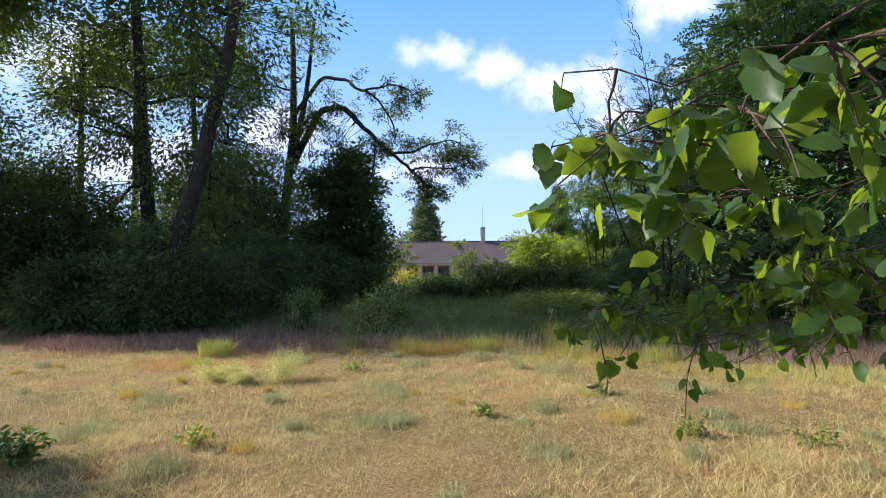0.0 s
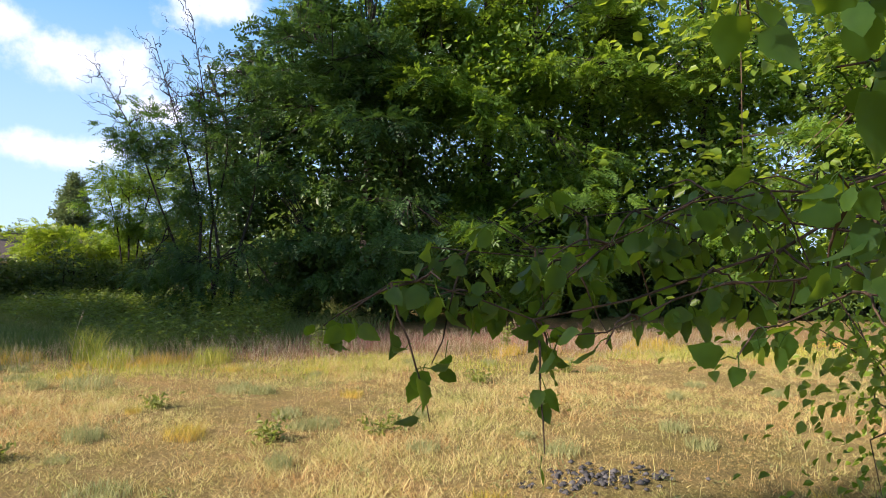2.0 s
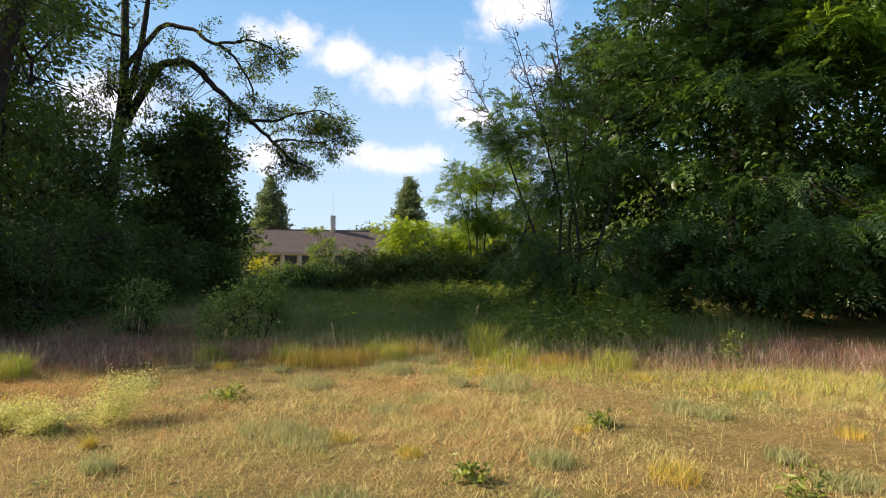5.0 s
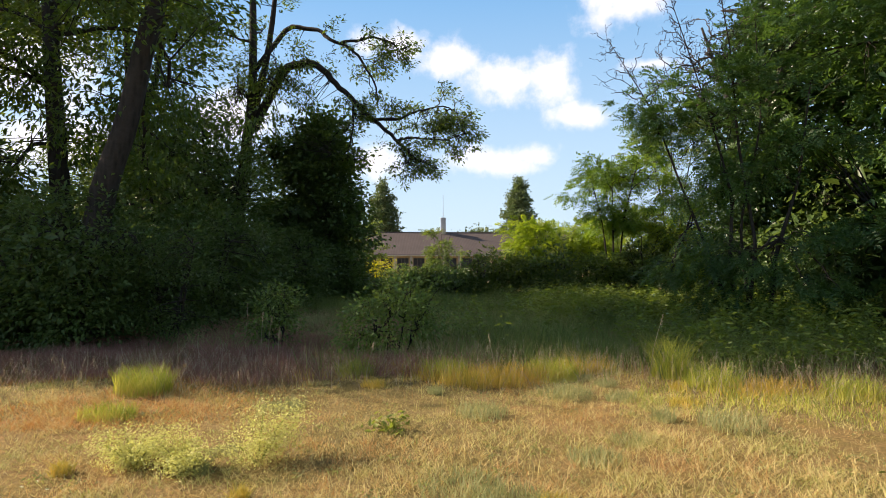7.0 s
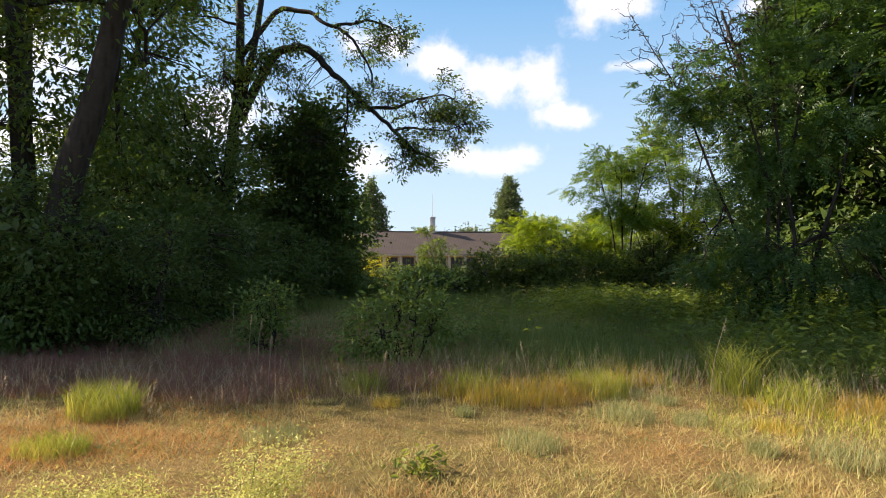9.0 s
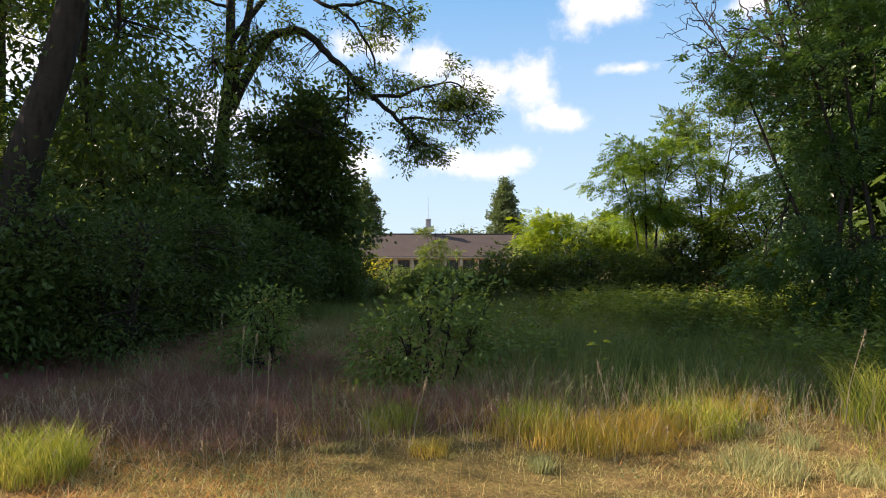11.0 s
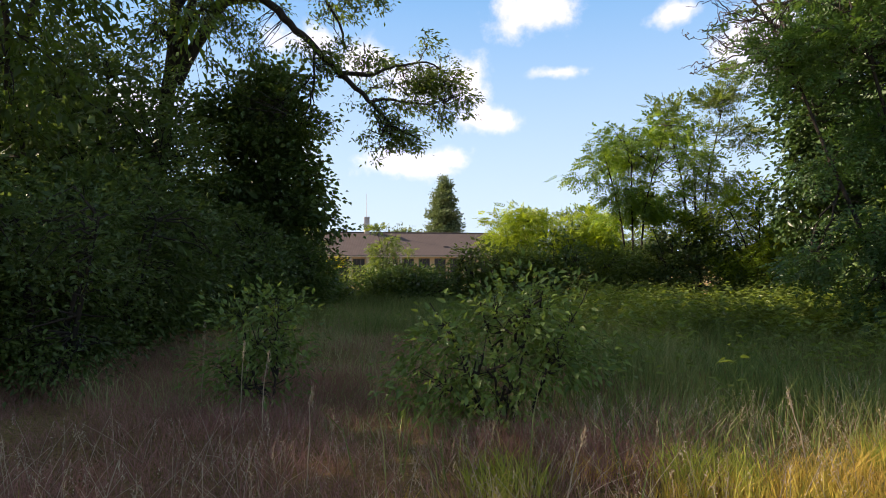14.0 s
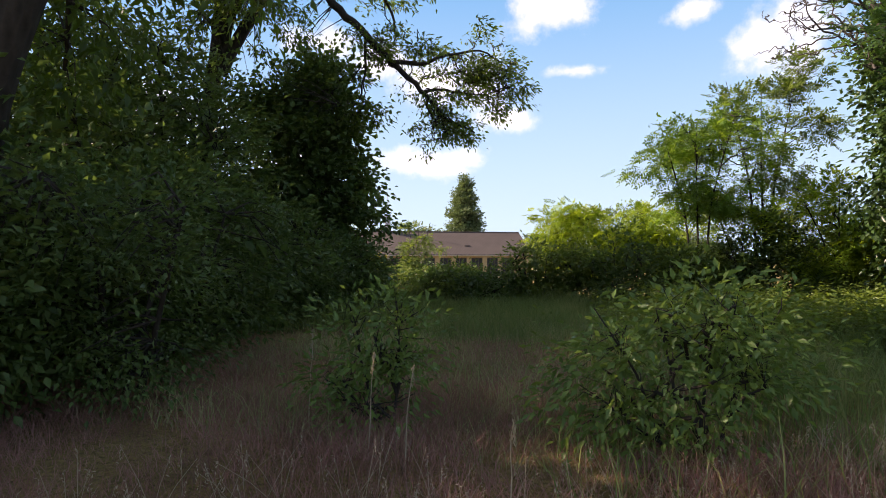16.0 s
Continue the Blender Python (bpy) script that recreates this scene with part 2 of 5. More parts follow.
def build(name, verts, polys):
    """A mesh from an array of places and a list of index arrays, one row a face."""
    me = bpy.data.meshes.new(name)
    verts = np.asarray(verts, np.float32)
    me.vertices.add(len(verts))
    me.vertices.foreach_set("co", verts.ravel())
    flat = np.concatenate([np.asarray(p, np.int32).ravel() for p in polys])
    sizes = np.concatenate([np.full(len(p), np.asarray(p).shape[1], np.int32) for p in polys])
    me.loops.add(len(flat))
    me.loops.foreach_set("vertex_index", flat)
    me.polygons.add(len(sizes))
    me.polygons.foreach_set("loop_start", np.concatenate([[0], np.cumsum(sizes)[:-1]]).astype(np.int32))
    me.update(calc_edges=True)
    return me


def mesh_object(name, me, material, parent=None, label="", smooth=False):
    me.materials.append(material)
    if smooth:
        me.polygons.foreach_set("use_smooth", np.ones(len(me.polygons), bool))
    ob = new(name, me)
    if parent is not None:
        ob.parent = parent
    if label:
        ob["label"] = label
    return ob


def part(name, bm, material, parent, label="", smooth=False):
    me = bpy.data.meshes.new(name)
    bm.to_mesh(me)
    bm.free()
    return mesh_object(name, me, material, parent, label, smooth)


def thing(name, at, label, category, group="", kind=""):
    ob = new(name)
    ob.empty_display_size = 0.1
    ob.location = at
    return tagged(ob, label, category, group, kind)


def unit(v):
    return v / np.maximum(np.linalg.norm(v, axis=-1, keepdims=True), 1e-9)


def tubes(lines, sides=6):
    """Tapered tubes along polylines: [(points, radii), ...] -> vertices and quads."""
    V, F, n0 = [], [], 0
    ring = np.linspace(0, 2 * np.pi, sides, endpoint=False)
    for pts, rad in lines:
        pts, rad = np.asarray(pts, float), np.asarray(rad, float)
        tan = unit(np.gradient(pts, axis=0))
        ref = np.where(np.abs(tan[:, 2:3]) > 0.9, [[1.0, 0, 0]], [[0, 0, 1.0]])
        a = unit(np.cross(tan, ref))
        b = np.cross(tan, a)
        v = pts[:, None] + rad[:, None, None] * (np.cos(ring)[None, :, None] * a[:, None] + np.sin(ring)[None, :, None] * b[:, None])
        V.append(v.reshape(-1, 3))
        m = len(pts)
        i, j = np.meshgrid(np.arange(m - 1), np.arange(sides), indexing="ij")
        q = np.stack([i * sides + j, i * sides + (j + 1) % sides, (i + 1) * sides + (j + 1) % sides, (i + 1) * sides + j], -1)
        F.append(q.reshape(-1, 4) + n0)
        n0 += m * sides
    return np.concatenate(V), np.concatenate(F)


def bend(points, n, rng, wob):
    """A smooth, slightly crooked line of n points through a few given ones."""
    points = np.asarray(points, float)
    s = np.linspace(0, len(points) - 1, n)
    p0 = np.stack([np.interp(s, np.arange(len(points)), points[:, k]) for k in range(3)], -1)
    for _ in range(1):
        p0[1:-1] = 0.25 * p0[:-2] + 0.5 * p0[1:-1] + 0.25 * p0[2:]
    j = rng.normal(0, wob, p0.shape)
    j[0] = j[-1] = 0
    j[1:-1] = (j[:-2] + j[1:-1] + j[2:]) / 2
    return p0 + j


def frames(n, rng, out, up=0.35, spread=0.8):
    """Random leaf directions near out, and normals that look mostly up."""
    d = unit(out + rng.normal(0, spread, (n, 3)) * [1, 1, 0.7])
    nn = rng.normal(0, 0.55, (n, 3)) + [0, 0, 1.0]
    nn = unit(nn - d * np.sum(nn * d, -1, keepdims=True))
    return d, nn


def leaf_faces(p, d, n, length, width, fold=0.25, sixth=False):
    """Folded leaf blades; four or six corners each."""
    m = len(p)
    s = np.cross(d, n)
    L = np.broadcast_to(np.asarray(length, float), (m,))[:, None]
    W = np.broadcast_to(np.asarray(width, float), (m,))[:, None]
    up = n * W * fold
    tip = p + d * L - n * L * 0.12
    if sixth:
        v = np.stack([p, p + d * L * 0.25 + s * W * 0.42 + up, p + d * L * 0.6 + s * W * 0.42 + up, tip,
                      p + d * L * 0.6 - s * W * 0.42 + up, p + d * L * 0.25 - s * W * 0.42 + up], 1)
        f = np.array([[0, 1, 2, 3], [0, 3, 4, 5]])
    else:
        v = np.stack([p, p + d * L * 0.42 + s * W * 0.5 + up, tip, p + d * L * 0.42 - s * W * 0.5 + up], 1)
        f = np.array([[0, 1, 2], [0, 2, 3]])
    k = v.shape[1]
    return v.reshape(-1, 3), (f[None] + (np.arange(m) * k)[:, None, None]).reshape(-1, f.shape[1])


def stack(chunks):
    V, F, n = [], [], 0
    for v, f in chunks:
        V.append(v)
        F.append(f + n)
        n += len(v)
    return np.concatenate(V), np.concatenate(F)


def pinnate(p, d, n, length, pairs, leaflet, rng):
    """Feathered leaves: leaflets in pairs along a drooping stalk."""
    s = np.cross(d, n)
    out = []
    L = length[:, None]
    for k in range(pairs):
        u = (k + 1.0) / (pairs + 0.3)
        q = p + d * L * u - np.array([0, 0, 1.0]) * L * 0.22 * u * u
        size = leaflet * (1.0 - 0.25 * abs(u - 0.5)) * rng.uniform(0.85, 1.15, len(p))
        for side in (-1, 1):
            ld = unit(d * 0.45 + side * s + rng.normal(0, 0.12, p.shape))
            out.append(leaf_faces(q, ld, n, size, size * 0.40, 0.1))
    q = p + d * L - np.array([0, 0, 1.0]) * L * 0.22
    out.append(leaf_faces(q, d, n, leaflet, leaflet * 0.46, 0.1))
    return stack(out)


def puffs(blobs, count, rng, shell=0.45, gap=0.0, seed=0.0, low=-1e9):
    """Places for sprays of leaves inside a few ellipsoids, with gaps between them."""
    vol = np.array([b[3] * b[4] * b[5] for b in blobs]) ** 0.62
    out = []
    while len(out) < count:
        b = blobs[rng.choice(len(blobs), p=vol / vol.sum())]
        u = unit(rng.normal(size=3)) * (shell + (1 - shell) * rng.random()) ** 0.6
        q = np.array(b[:3]) + u * np.array(b[3:6])
        if q[2] < low:
            continue
        if noise.noise(Vector(q * 0.75 + seed)) < gap + rng.normal(0, 0.08):
            continue
        out.append(q)
    return np.array(out)


def plant(name, at, stems, blobs, sprays, leaf, label, category, seed, bark=None, leaf_material=None, per=36, spread=0.42,
          gap=-0.12, limbs=9, core=0, core_leaf=0.34, core_low=-1e9, core_scale=1.0, along=0, flat_z=0.55, group="", low=-1e9, limb_r=0.3, extra=(), twig_r=0.010, shell=0.45, limb_low=0.35, clump=1, clump_r=0.6, reach=1e9):
    """A tree or shrub: stems [(points, foot radius, tip radius)], limbs that reach for the crown, twigs, and a crown of single leaves.
    leaf: (kind, length, width)."""
    rng = np.random.default_rng(seed)
    top = thing(name, at, label, category, group)
    at = np.array(at, float)
    back_ = -at

    stem_lines, nodes, radii = [], [], []
    for pts, r0, r1 in stems:
        n = max(6, int(len(pts) * 5))
        line = bend(pts, n, rng, 0.07 * r0)
        rad = np.linspace(r0, r1, n)
        rad[0] *= 1.35
        stem_lines.append((line + back_, rad))
        keep = line[:, 2] > at[2] + limb_low * (line[-1, 2] - at[2])
        nodes.append(line[keep])
        radii.append(rad[keep])
    for one in stem_lines:
        v, f = tubes([one], 10)
        mesh_object("trunk", build("trunk", v, [f]), bark or M_BARK, top, smooth=True)
    nodes, radii = np.concatenate(nodes), np.concatenate(radii)

    if clump > 1:
        seats = puffs(blobs, max(2, sprays // clump), rng, shell, gap, seed * 1.7, low)
        c = np.repeat(seats, clump, 0)
        away = rng.normal(0, 0.6, c.shape) * clump_r
        away[:, 2] = away[:, 2] * 0.16 - 0.22 * np.hypot(away[:, 0], away[:, 1])
        c = c + away
        c[:, 2] = np.maximum(c[:, 2], at[2] + 0.3)
    else:
        c = puffs(blobs, sprays, rng, shell, gap, seed * 1.7, low)
    near = c[np.hypot(c[:, 0] - at[0], c[:, 1] - at[1]) < reach]
    if along:
        runs = [bend(pts, 12, rng, 0.02)[6:] for pts, _, _ in extra]
        more = np.concatenate(runs)
        c = np.concatenate([c, more[rng.integers(0, len(more), along)] + rng.normal(0, 0.20, (along, 3)) * [1, 1, 0.6]])
    lines = []
    picks = near[rng.choice(len(near), min(limbs, len(near)), replace=False)]
    for q in picks:
        cost = np.linalg.norm(nodes - q, axis=1) + 1.2 * np.maximum(0, nodes[:, 2] - q[2] + 0.3)
        i = int(np.argmin(cost))
        a = nodes[i]
        mid = a * 0.5 + q * 0.5 + [0, 0, 0.10 * np.linalg.norm(q - a)]
        ln = bend([a, mid, q], 9, rng, 0.05)
        r = radii[i] * limb_r + 0.012
        lines.append((ln, np.linspace(r, 0.3 * r + 0.004, 9)))
    for pts, r0, r1 in extra:
        n = max(6, 4 * len(pts))
        lines.append((bend(pts, n, rng, 0.04), np.linspace(r0, r1, n)))
    if lines:
        for l, r in lines:
            v, f = tubes([(l + back_, r)], 6)
            mesh_object("limb", build("limb", v, [f]), bark or M_BARK, top, smooth=True)
        hooks = np.concatenate([l[2:] for l, _ in lines] + [nodes])
    else:
        hooks = nodes
    tw = []
    for q in c:
        i = int(np.argmin(np.linalg.norm(hooks - q, axis=1)))
        a = hooks[i]
        mid = (a + q) / 2 + rng.normal(0, 0.06, 3) + [0, 0, 0.06]
        tw.append((np.array([a, mid, q]) + back_, np.array([twig_r * 1.6, twig_r, twig_r * 0.4])))
    v, f = tubes(tw, 3)
    tagged(mesh_object("twig_mass", build("twig_mass", v, [f]), bark or M_BARK, top), kind="stuff")

    m = len(c) * per
    which = np.repeat(np.arange(len(c)), per)
    heart = np.array([np.mean([b[k] for b in blobs]) for k in range(3)])
    out = unit(c - heart + rng.normal(0, 0.3, c.shape))
    flat = rng.normal(0, 1, (m, 3)) * [spread, spread, spread * flat_z]
    p = c[which] + flat + out[which] * rng.uniform(0, spread, m)[:, None]
    p[:, 2] = np.maximum(p[:, 2], at[2] + 0.05)
    d, nn = frames(m, rng, unit(flat + 1e-6) * 0.8 + out[which] * 0.6 + [0, 0, -0.15], spread=0.5)
    kind, length, width = leaf
    L = length * rng.uniform(0.7, 1.25, m)
    if kind == "pinnate":
        v, f = pinnate(p, d, nn, L, 6 if length > 0.3 else 5, width, rng)
    else:
        v, f = leaf_faces(p, d, nn, L, L * width / length, 0.22, kind == "broad")
    if core:
        q = puffs([(*b_[:3], *(core_scale * w for w in b_[3:])) for b_ in blobs], core, rng, 0.02, min(gap, -0.2) if core_scale < 1 else gap, seed * 1.7, max(low, core_low))
        q = q + rng.normal(0, 0.1, q.shape)
        q[:, 2] = np.maximum(q[:, 2], at[2] + 0.1)
        d, nn = frames(core, rng, np.array([0, 0, -0.2]), spread=0.9)
        L = core_leaf * rng.uniform(0.6, 1.2, core)
        v, f = stack([(v, f), leaf_faces(q, d, nn, L, L * 0.55, 0.25)]) if f.shape[1] == 3 else stack([(v, f), leaf_faces(q, d, nn, L, L * 0.55, 0.25, True)])
    mesh_object("crown", build("crown", v + back_, [f]), leaf_material or M_LEAF_WOOD, top)
    return top


def blades(p, height, lean, width, rng, joints=2, droop=0.35):
    """Grass blades: tapered, bent strips."""
    m = len(p)
    a = rng.uniform(0, 2 * np.pi, m)
    side = np.stack([np.cos(a), np.sin(a), np.zeros(m)], -1)
    b = rng.uniform(0, 2 * np.pi, m)
    ld = np.stack([np.cos(b), np.sin(b), np.zeros(m)], -1) * (lean * rng.uniform(0.2, 1.0, m))[:, None]
    H = height[:, None]
    w = (np.broadcast_to(width, (m,)))[:, None]
    rows = []
    for k in range(joints):
        u = k / joints
        c = p + [0, 0, 1] * (H * u * (1 - 0.15 * droop * u)) + ld * H * u * u
        ww = w * (1 - 0.55 * u)
        rows += [c - side * ww / 2, c + side * ww / 2]
    rows.append(p + np.array([0, 0, 1.0]) * H * (1 - 0.25 * droop) + ld * H)
    v = np.stack(rows, 1)
    k = v.shape[1]
    base = (np.arange(m) * k)[:, None]
    quads = [base + np.array([[2 * i, 2 * i + 1, 2 * i + 3, 2 * i + 2]]) for i in range(joints - 1)]
    tri_ = base + np.array([[2 * joints - 2, 2 * joints - 1, 2 * joints]])
    return v.reshape(-1, 3), ([np.concatenate(quads)] if quads else []), tri_


def rise(x, y):
    """Height of the ground: nearly level, falling away beyond the hedge."""
    x, y = np.asarray(x, float), np.asarray(y, float)
    d = np.hypot(x + 4, y - 4)
    u = np.clip((d - 34) / 40, 0, 1)
    fall = -4.6 * u * u * (3 - 2 * u)
    rough = 0.025 * np.sin(x * 1.7 + 0.6 * np.sin(y * 1.3)) * np.cos(y * 1.45 + 0.4) + 0.012 * np.sin(x * 5.1 + y * 2.2) * np.sin(y * 4.3 - x)
    return fall + rough * np.exp(-d / 40)


def shade_line(x):
    """Where the open meadow ends and the taller growth begins."""
    x = np.asarray(x, float)
    return np.where(x < -4, 9.5 + (x + 4) * 0.6, 9.5 + (x + 4) * 0.06) + 0.35 * np.sin(x * 1.9) * np.sin(x * 0.7 + 1)


# ---------------------------------------------------------------- ground
def ground():
    near = np.concatenate([[-2600, -900, -350, -160, -90, -60, -40, -30], np.arange(-24, 18.1, 0.3), [22, 30, 40, 60, 90, 160, 350, 900, 2600]])
    yy = np.concatenate([[-2600, -900, -350, -120, -50, -20, -10], np.arange(-6, 28.1, 0.3), [31, 34, 37, 40, 44, 48, 52, 56, 60, 65, 70, 75, 80, 90, 110, 140, 200, 350, 900, 2600]])
    X, Y = np.meshgrid(near, yy, indexing="ij")
    Z = rise(X, Y)
    v = np.stack([X, Y, Z], -1).reshape(-1, 3)
    n = len(yy)
    i, j = np.meshgrid(np.arange(len(near) - 1), np.arange(n - 1), indexing="ij")
    f = np.stack([i * n + j, (i + 1) * n + j, (i + 1) * n + j + 1, i * n + j + 1], -1).reshape(-1, 4)
    ob = mesh_object("ground", build("ground", v, [f]), M_GROUND, smooth=True)
    tagged(ob, "dry sandy meadow ground with thin straw litter", "ground", kind="structure")


ground()

# ---------------------------------------------------------------- the old wood beside the meadow
def crook(a, d, length, rng, kinks=5, turn=0.55):
    """A crooked twig: points that turn this way and that from a."""
    pts = [np.array(a, float)]
    d = unit(np.array(d, float))
    for _ in range(kinks):
        d = unit(d + rng.normal(0, turn, 3))
        pts.append(pts[-1] + d * length / kinks)
    return pts


LEAF_A = ("simple", 0.15, 0.065)

# crown parts above the view are added and thickened to shade clearing and locusts
plant("old_tree", (-12.7, 8.6, 0), [([(-12.7, 8.6, 0), (-12.5, 8.7, 1.8), (-12.05, 8.95, 3.75), (-11.4, 9.35, 6.6), (-11.2, 9.9, 12.0), (-13.0, 11.0, 15.3)], 0.27, 0.06)],
      [(-11.8, 10.2, 8.4, 2.7, 2.4, 2.2), (-12.6, 9.6, 5.6, 2.2, 1.9, 1.3), (-14.2, 9.8, 9.6, 2.4, 2.4, 2.2), (-13.2, 10.6, 4.0, 2.0, 1.4, 1.0), (-12.4, 10.2, 12.2, 2.7, 2.4, 2.2), (-14.3, 11.4, 15.0, 2.7, 2.6, 2.3)], 340, LEAF_A,
      "tall leaning tree with dark bark and thin drooping foliage", "tree", 11, limbs=13, gap=0.13, per=46, core=1700, core_leaf=0.26, core_low=8.4, spread=0.30, group="old wood trees")
plant("old_tree", (-15.5, 9.9, 0), [([(-15.5, 9.9, 0), (-15.5, 9.9, 3), (-15.75, 9.8, 6.5), (-16.1, 9.7, 11)], 0.24, 0.10)],
      [(-15.8, 9.9, 9.0, 2.6, 2.4, 2.6), (-16.2, 9.0, 5.8, 1.8, 1.6, 1.1), (-14.6, 10.8, 6.4, 1.5, 1.5, 1.1), (-16.0, 9.2, 3.8, 2.0, 1.6, 0.9)], 240, LEAF_A,
      "tall upright tree with dark bark, thinly leaved low down", "tree", 12, limbs=12, gap=0.16, per=44, core=600, core_leaf=0.26, core_low=8.4, spread=0.32, group="old wood trees")

LIMB = [
    ([(-17.4, 17.3, 5.6), (-16.3, 17.6, 7.6), (-15.4, 17.7, 7.75), (-14.6, 17.8, 7.05), (-13.9, 18.0, 6.35), (-13.45, 18.4, 5.75), (-12.95, 19.0, 5.15), (-12.45, 19.6, 4.6), (-11.95, 20.0, 4.3)], 0.15, 0.022),
    ([(-13.45, 18.4, 5.75), (-12.95, 19.2, 5.9), (-12.5, 19.8, 6.25), (-11.9, 20.3, 6.35), (-11.1, 20.7, 6.1)], 0.06, 0.012),
    ([(-12.95, 19.0, 5.15), (-12.45, 19.7, 5.35), (-11.9, 20.2, 5.25), (-11.3, 20.6, 5.5)], 0.045, 0.010),
    ([(-13.9, 18.0, 6.35), (-13.85, 18.0, 5.4), (-14.1, 17.9, 4.8), (-14.15, 17.8, 4.35)], 0.035, 0.008),
    ([(-17.5, 17.3, 7.4), (-16.2, 17.7, 9.0), (-15.2, 17.9, 8.75), (-14.4, 18.0, 8.2), (-13.9, 18.3, 7.8), (-13.5, 18.7, 6.9), (-13.6, 18.8, 6.3)], 0.09, 0.018),
    ([(-14.4, 18.0, 8.2), (-13.7, 18.6, 8.5), (-13.1, 19.1, 8.3), (-12.7, 19.5, 7.6)], 0.05, 0.010),
    ([(-12.95, 19.0, 5.15), (-12.8, 19.3, 4.6), (-12.5, 19.5, 4.15)], 0.03, 0.006),
    ([(-12.5, 19.8, 6.25), (-12.3, 20.0, 5.7), (-12.0, 20.1, 5.3)], 0.02, 0.005),
    ([(-11.9, 20.3, 6.35), (-11.6, 20.5, 5.9), (-11.5, 20.6, 5.4)], 0.018, 0.004),
]
rt = np.random.default_rng(77)
for pts_, a_, b_ in list(LIMB):
    for _ in range(9):
        i_ = int(rt.integers(1 if len(pts_) < 6 else 3, len(pts_)))
        u_ = rt.random()
        q_ = np.array(pts_[i_ - 1]) * (1 - u_) + np.array(pts_[i_]) * u_
        LIMB.append((crook(q_, [rt.normal(0.5, 0.6), rt.normal(0.2, 0.5), rt.normal(-0.15, 0.7)], rt.uniform(0.45, 1.15), rt), 0.018, 0.004))
plant("old_tree", (-17.9, 17.0, 0), [([(-17.9, 17.0, 0), (-17.8, 17.1, 3.5), (-17.4, 17.3, 6.8), (-17.6, 17.4, 11.5)], 0.26, 0.09),
                                     ([(-17.4, 17.3, 6.0), (-16.6, 17.2, 8.2), (-16.0, 17.0, 11.0)], 0.14, 0.05)],
      [(-17.6, 16.6, 9.8, 2.4, 2.0, 2.0), (-13.4, 18.8, 7.9, 0.9, 0.8, 0.7),
       (-16.6, 17.0, 6.0, 1.9, 1.5, 1.4), (-16.4, 17.0, 7.6, 1.4, 1.2, 1.0)], 300, ("simple", 0.115, 0.05),
      "old tree with a long bare limb reaching over the clearing", "tree", 13, limbs=9, reach=2.4, gap=0.06, per=28, spread=0.13, along=300, extra=LIMB, group="old wood trees", limb_low=0.45)
plant("old_tree", (-19.5, 14.4, 0), [([(-19.5, 14.4, 0), (-19.5, 14.4, 4.6), (-19.9, 14.4, 10.5)], 0.18, 0.06), ([(-19.5, 14.4, 4.6), (-18.7, 14.7, 7), (-18.4, 14.8, 10)], 0.11, 0.04)],
      [(-19.4, 15.2, 8.2, 1.7, 1.5, 1.8), (-18.6, 14.0, 5.2, 2.0, 1.6, 1.3)], 200, LEAF_A, "slim forked tree in the shade of the wood", "tree", 14, limbs=10, gap=0.02, per=42,  group="old wood trees")
for k, (x, y, h) in enumerate([(-20.5, 7.6, 13), (-18.5, 6.4, 13), (-26, 13.5, 12), (-23, 7.4, 13), (-25.5, 15.6, 13), (-27, 9, 14), (-19.8, 4.9, 8.5), (-25.5, 3.6, 10)]):
    plant("wood_tree", (x, y, 0), [([(x, y, 0), (x + 0.1, y, 5), (x - 0.2, y + 0.2, h)], 0.2, 0.07)],
          [(x, y + 0.6, h * 0.82, 2.6, 2.1, h * 0.16)], 130, ("simple", 0.15, 0.07),
          "tall dark tree deep in the old wood", "tree", 20 + k, limbs=9, gap=0.03, per=36, spread=0.42, core=800, core_leaf=0.34, core_low=h * 0.72, group="old wood trees")
for k, (x, y, h, r) in enumerate([(-17.4, 13.2, 5.4, 1.5), (-20.8, 13.2, 4.6, 1.9), (-16.3, 15.3, 4.6, 1.3), (-22.0, 9.6, 4.8, 1.9), (-18.2, 8.4, 4.2, 1.5), (-20.6, 8.2, 4.8, 1.7), (-21.0, 16.5, 5.0, 2.0), (-15.2, 13.4, 5.0, 1.3), (-14.6, 11.4, 3.6, 1.2), (-18.9, 7.5, 6.4, 1.8), (-17.3, 8.7, 4.4, 1.3), (-21.6, 8.6, 6.0, 2.0), (-19.2, 16.0, 6.4, 1.7), (-17.2, 19.6, 5.2, 1.5), (-17.6, 5.0, 5.6, 1.4)]):
    plant("understory_tree", (x, y, 0), [([(x, y, 0), (x + 0.1, y, h * 0.5), (x - 0.1, y, h * 0.95)], 0.08, 0.02)],
          [(x, y, h * 0.66, r, r, h * 0.34), (x, y, h * 0.35, r * 0.9, r * 0.9, h * 0.25)], 170, ("simple", 0.13, 0.06),
          "dark leafy young tree under the old trees", "tree", 180 + k, leaf_material=M_LEAF_SHRUB, limbs=9, gap=-0.12, per=36, spread=0.32, core=500, core_leaf=0.26, group="understory")
plant("old_tree", (-14.2, -2.35, 0), [([(-14.2, -2.35, 0), (-14.1, -2.35, 3), (-14.2, -2.25, 6.6)], 0.14, 0.05)], [(-14.2, -2.35, 5.9, 1.4, 1.2, 1.0)], 110, LEAF_A,
      "lone tree beside the meadow, casting a small shadow", "tree", 190, limbs=8, gap=-0.3, per=40, spread=0.3, core=500, core_leaf=0.3)

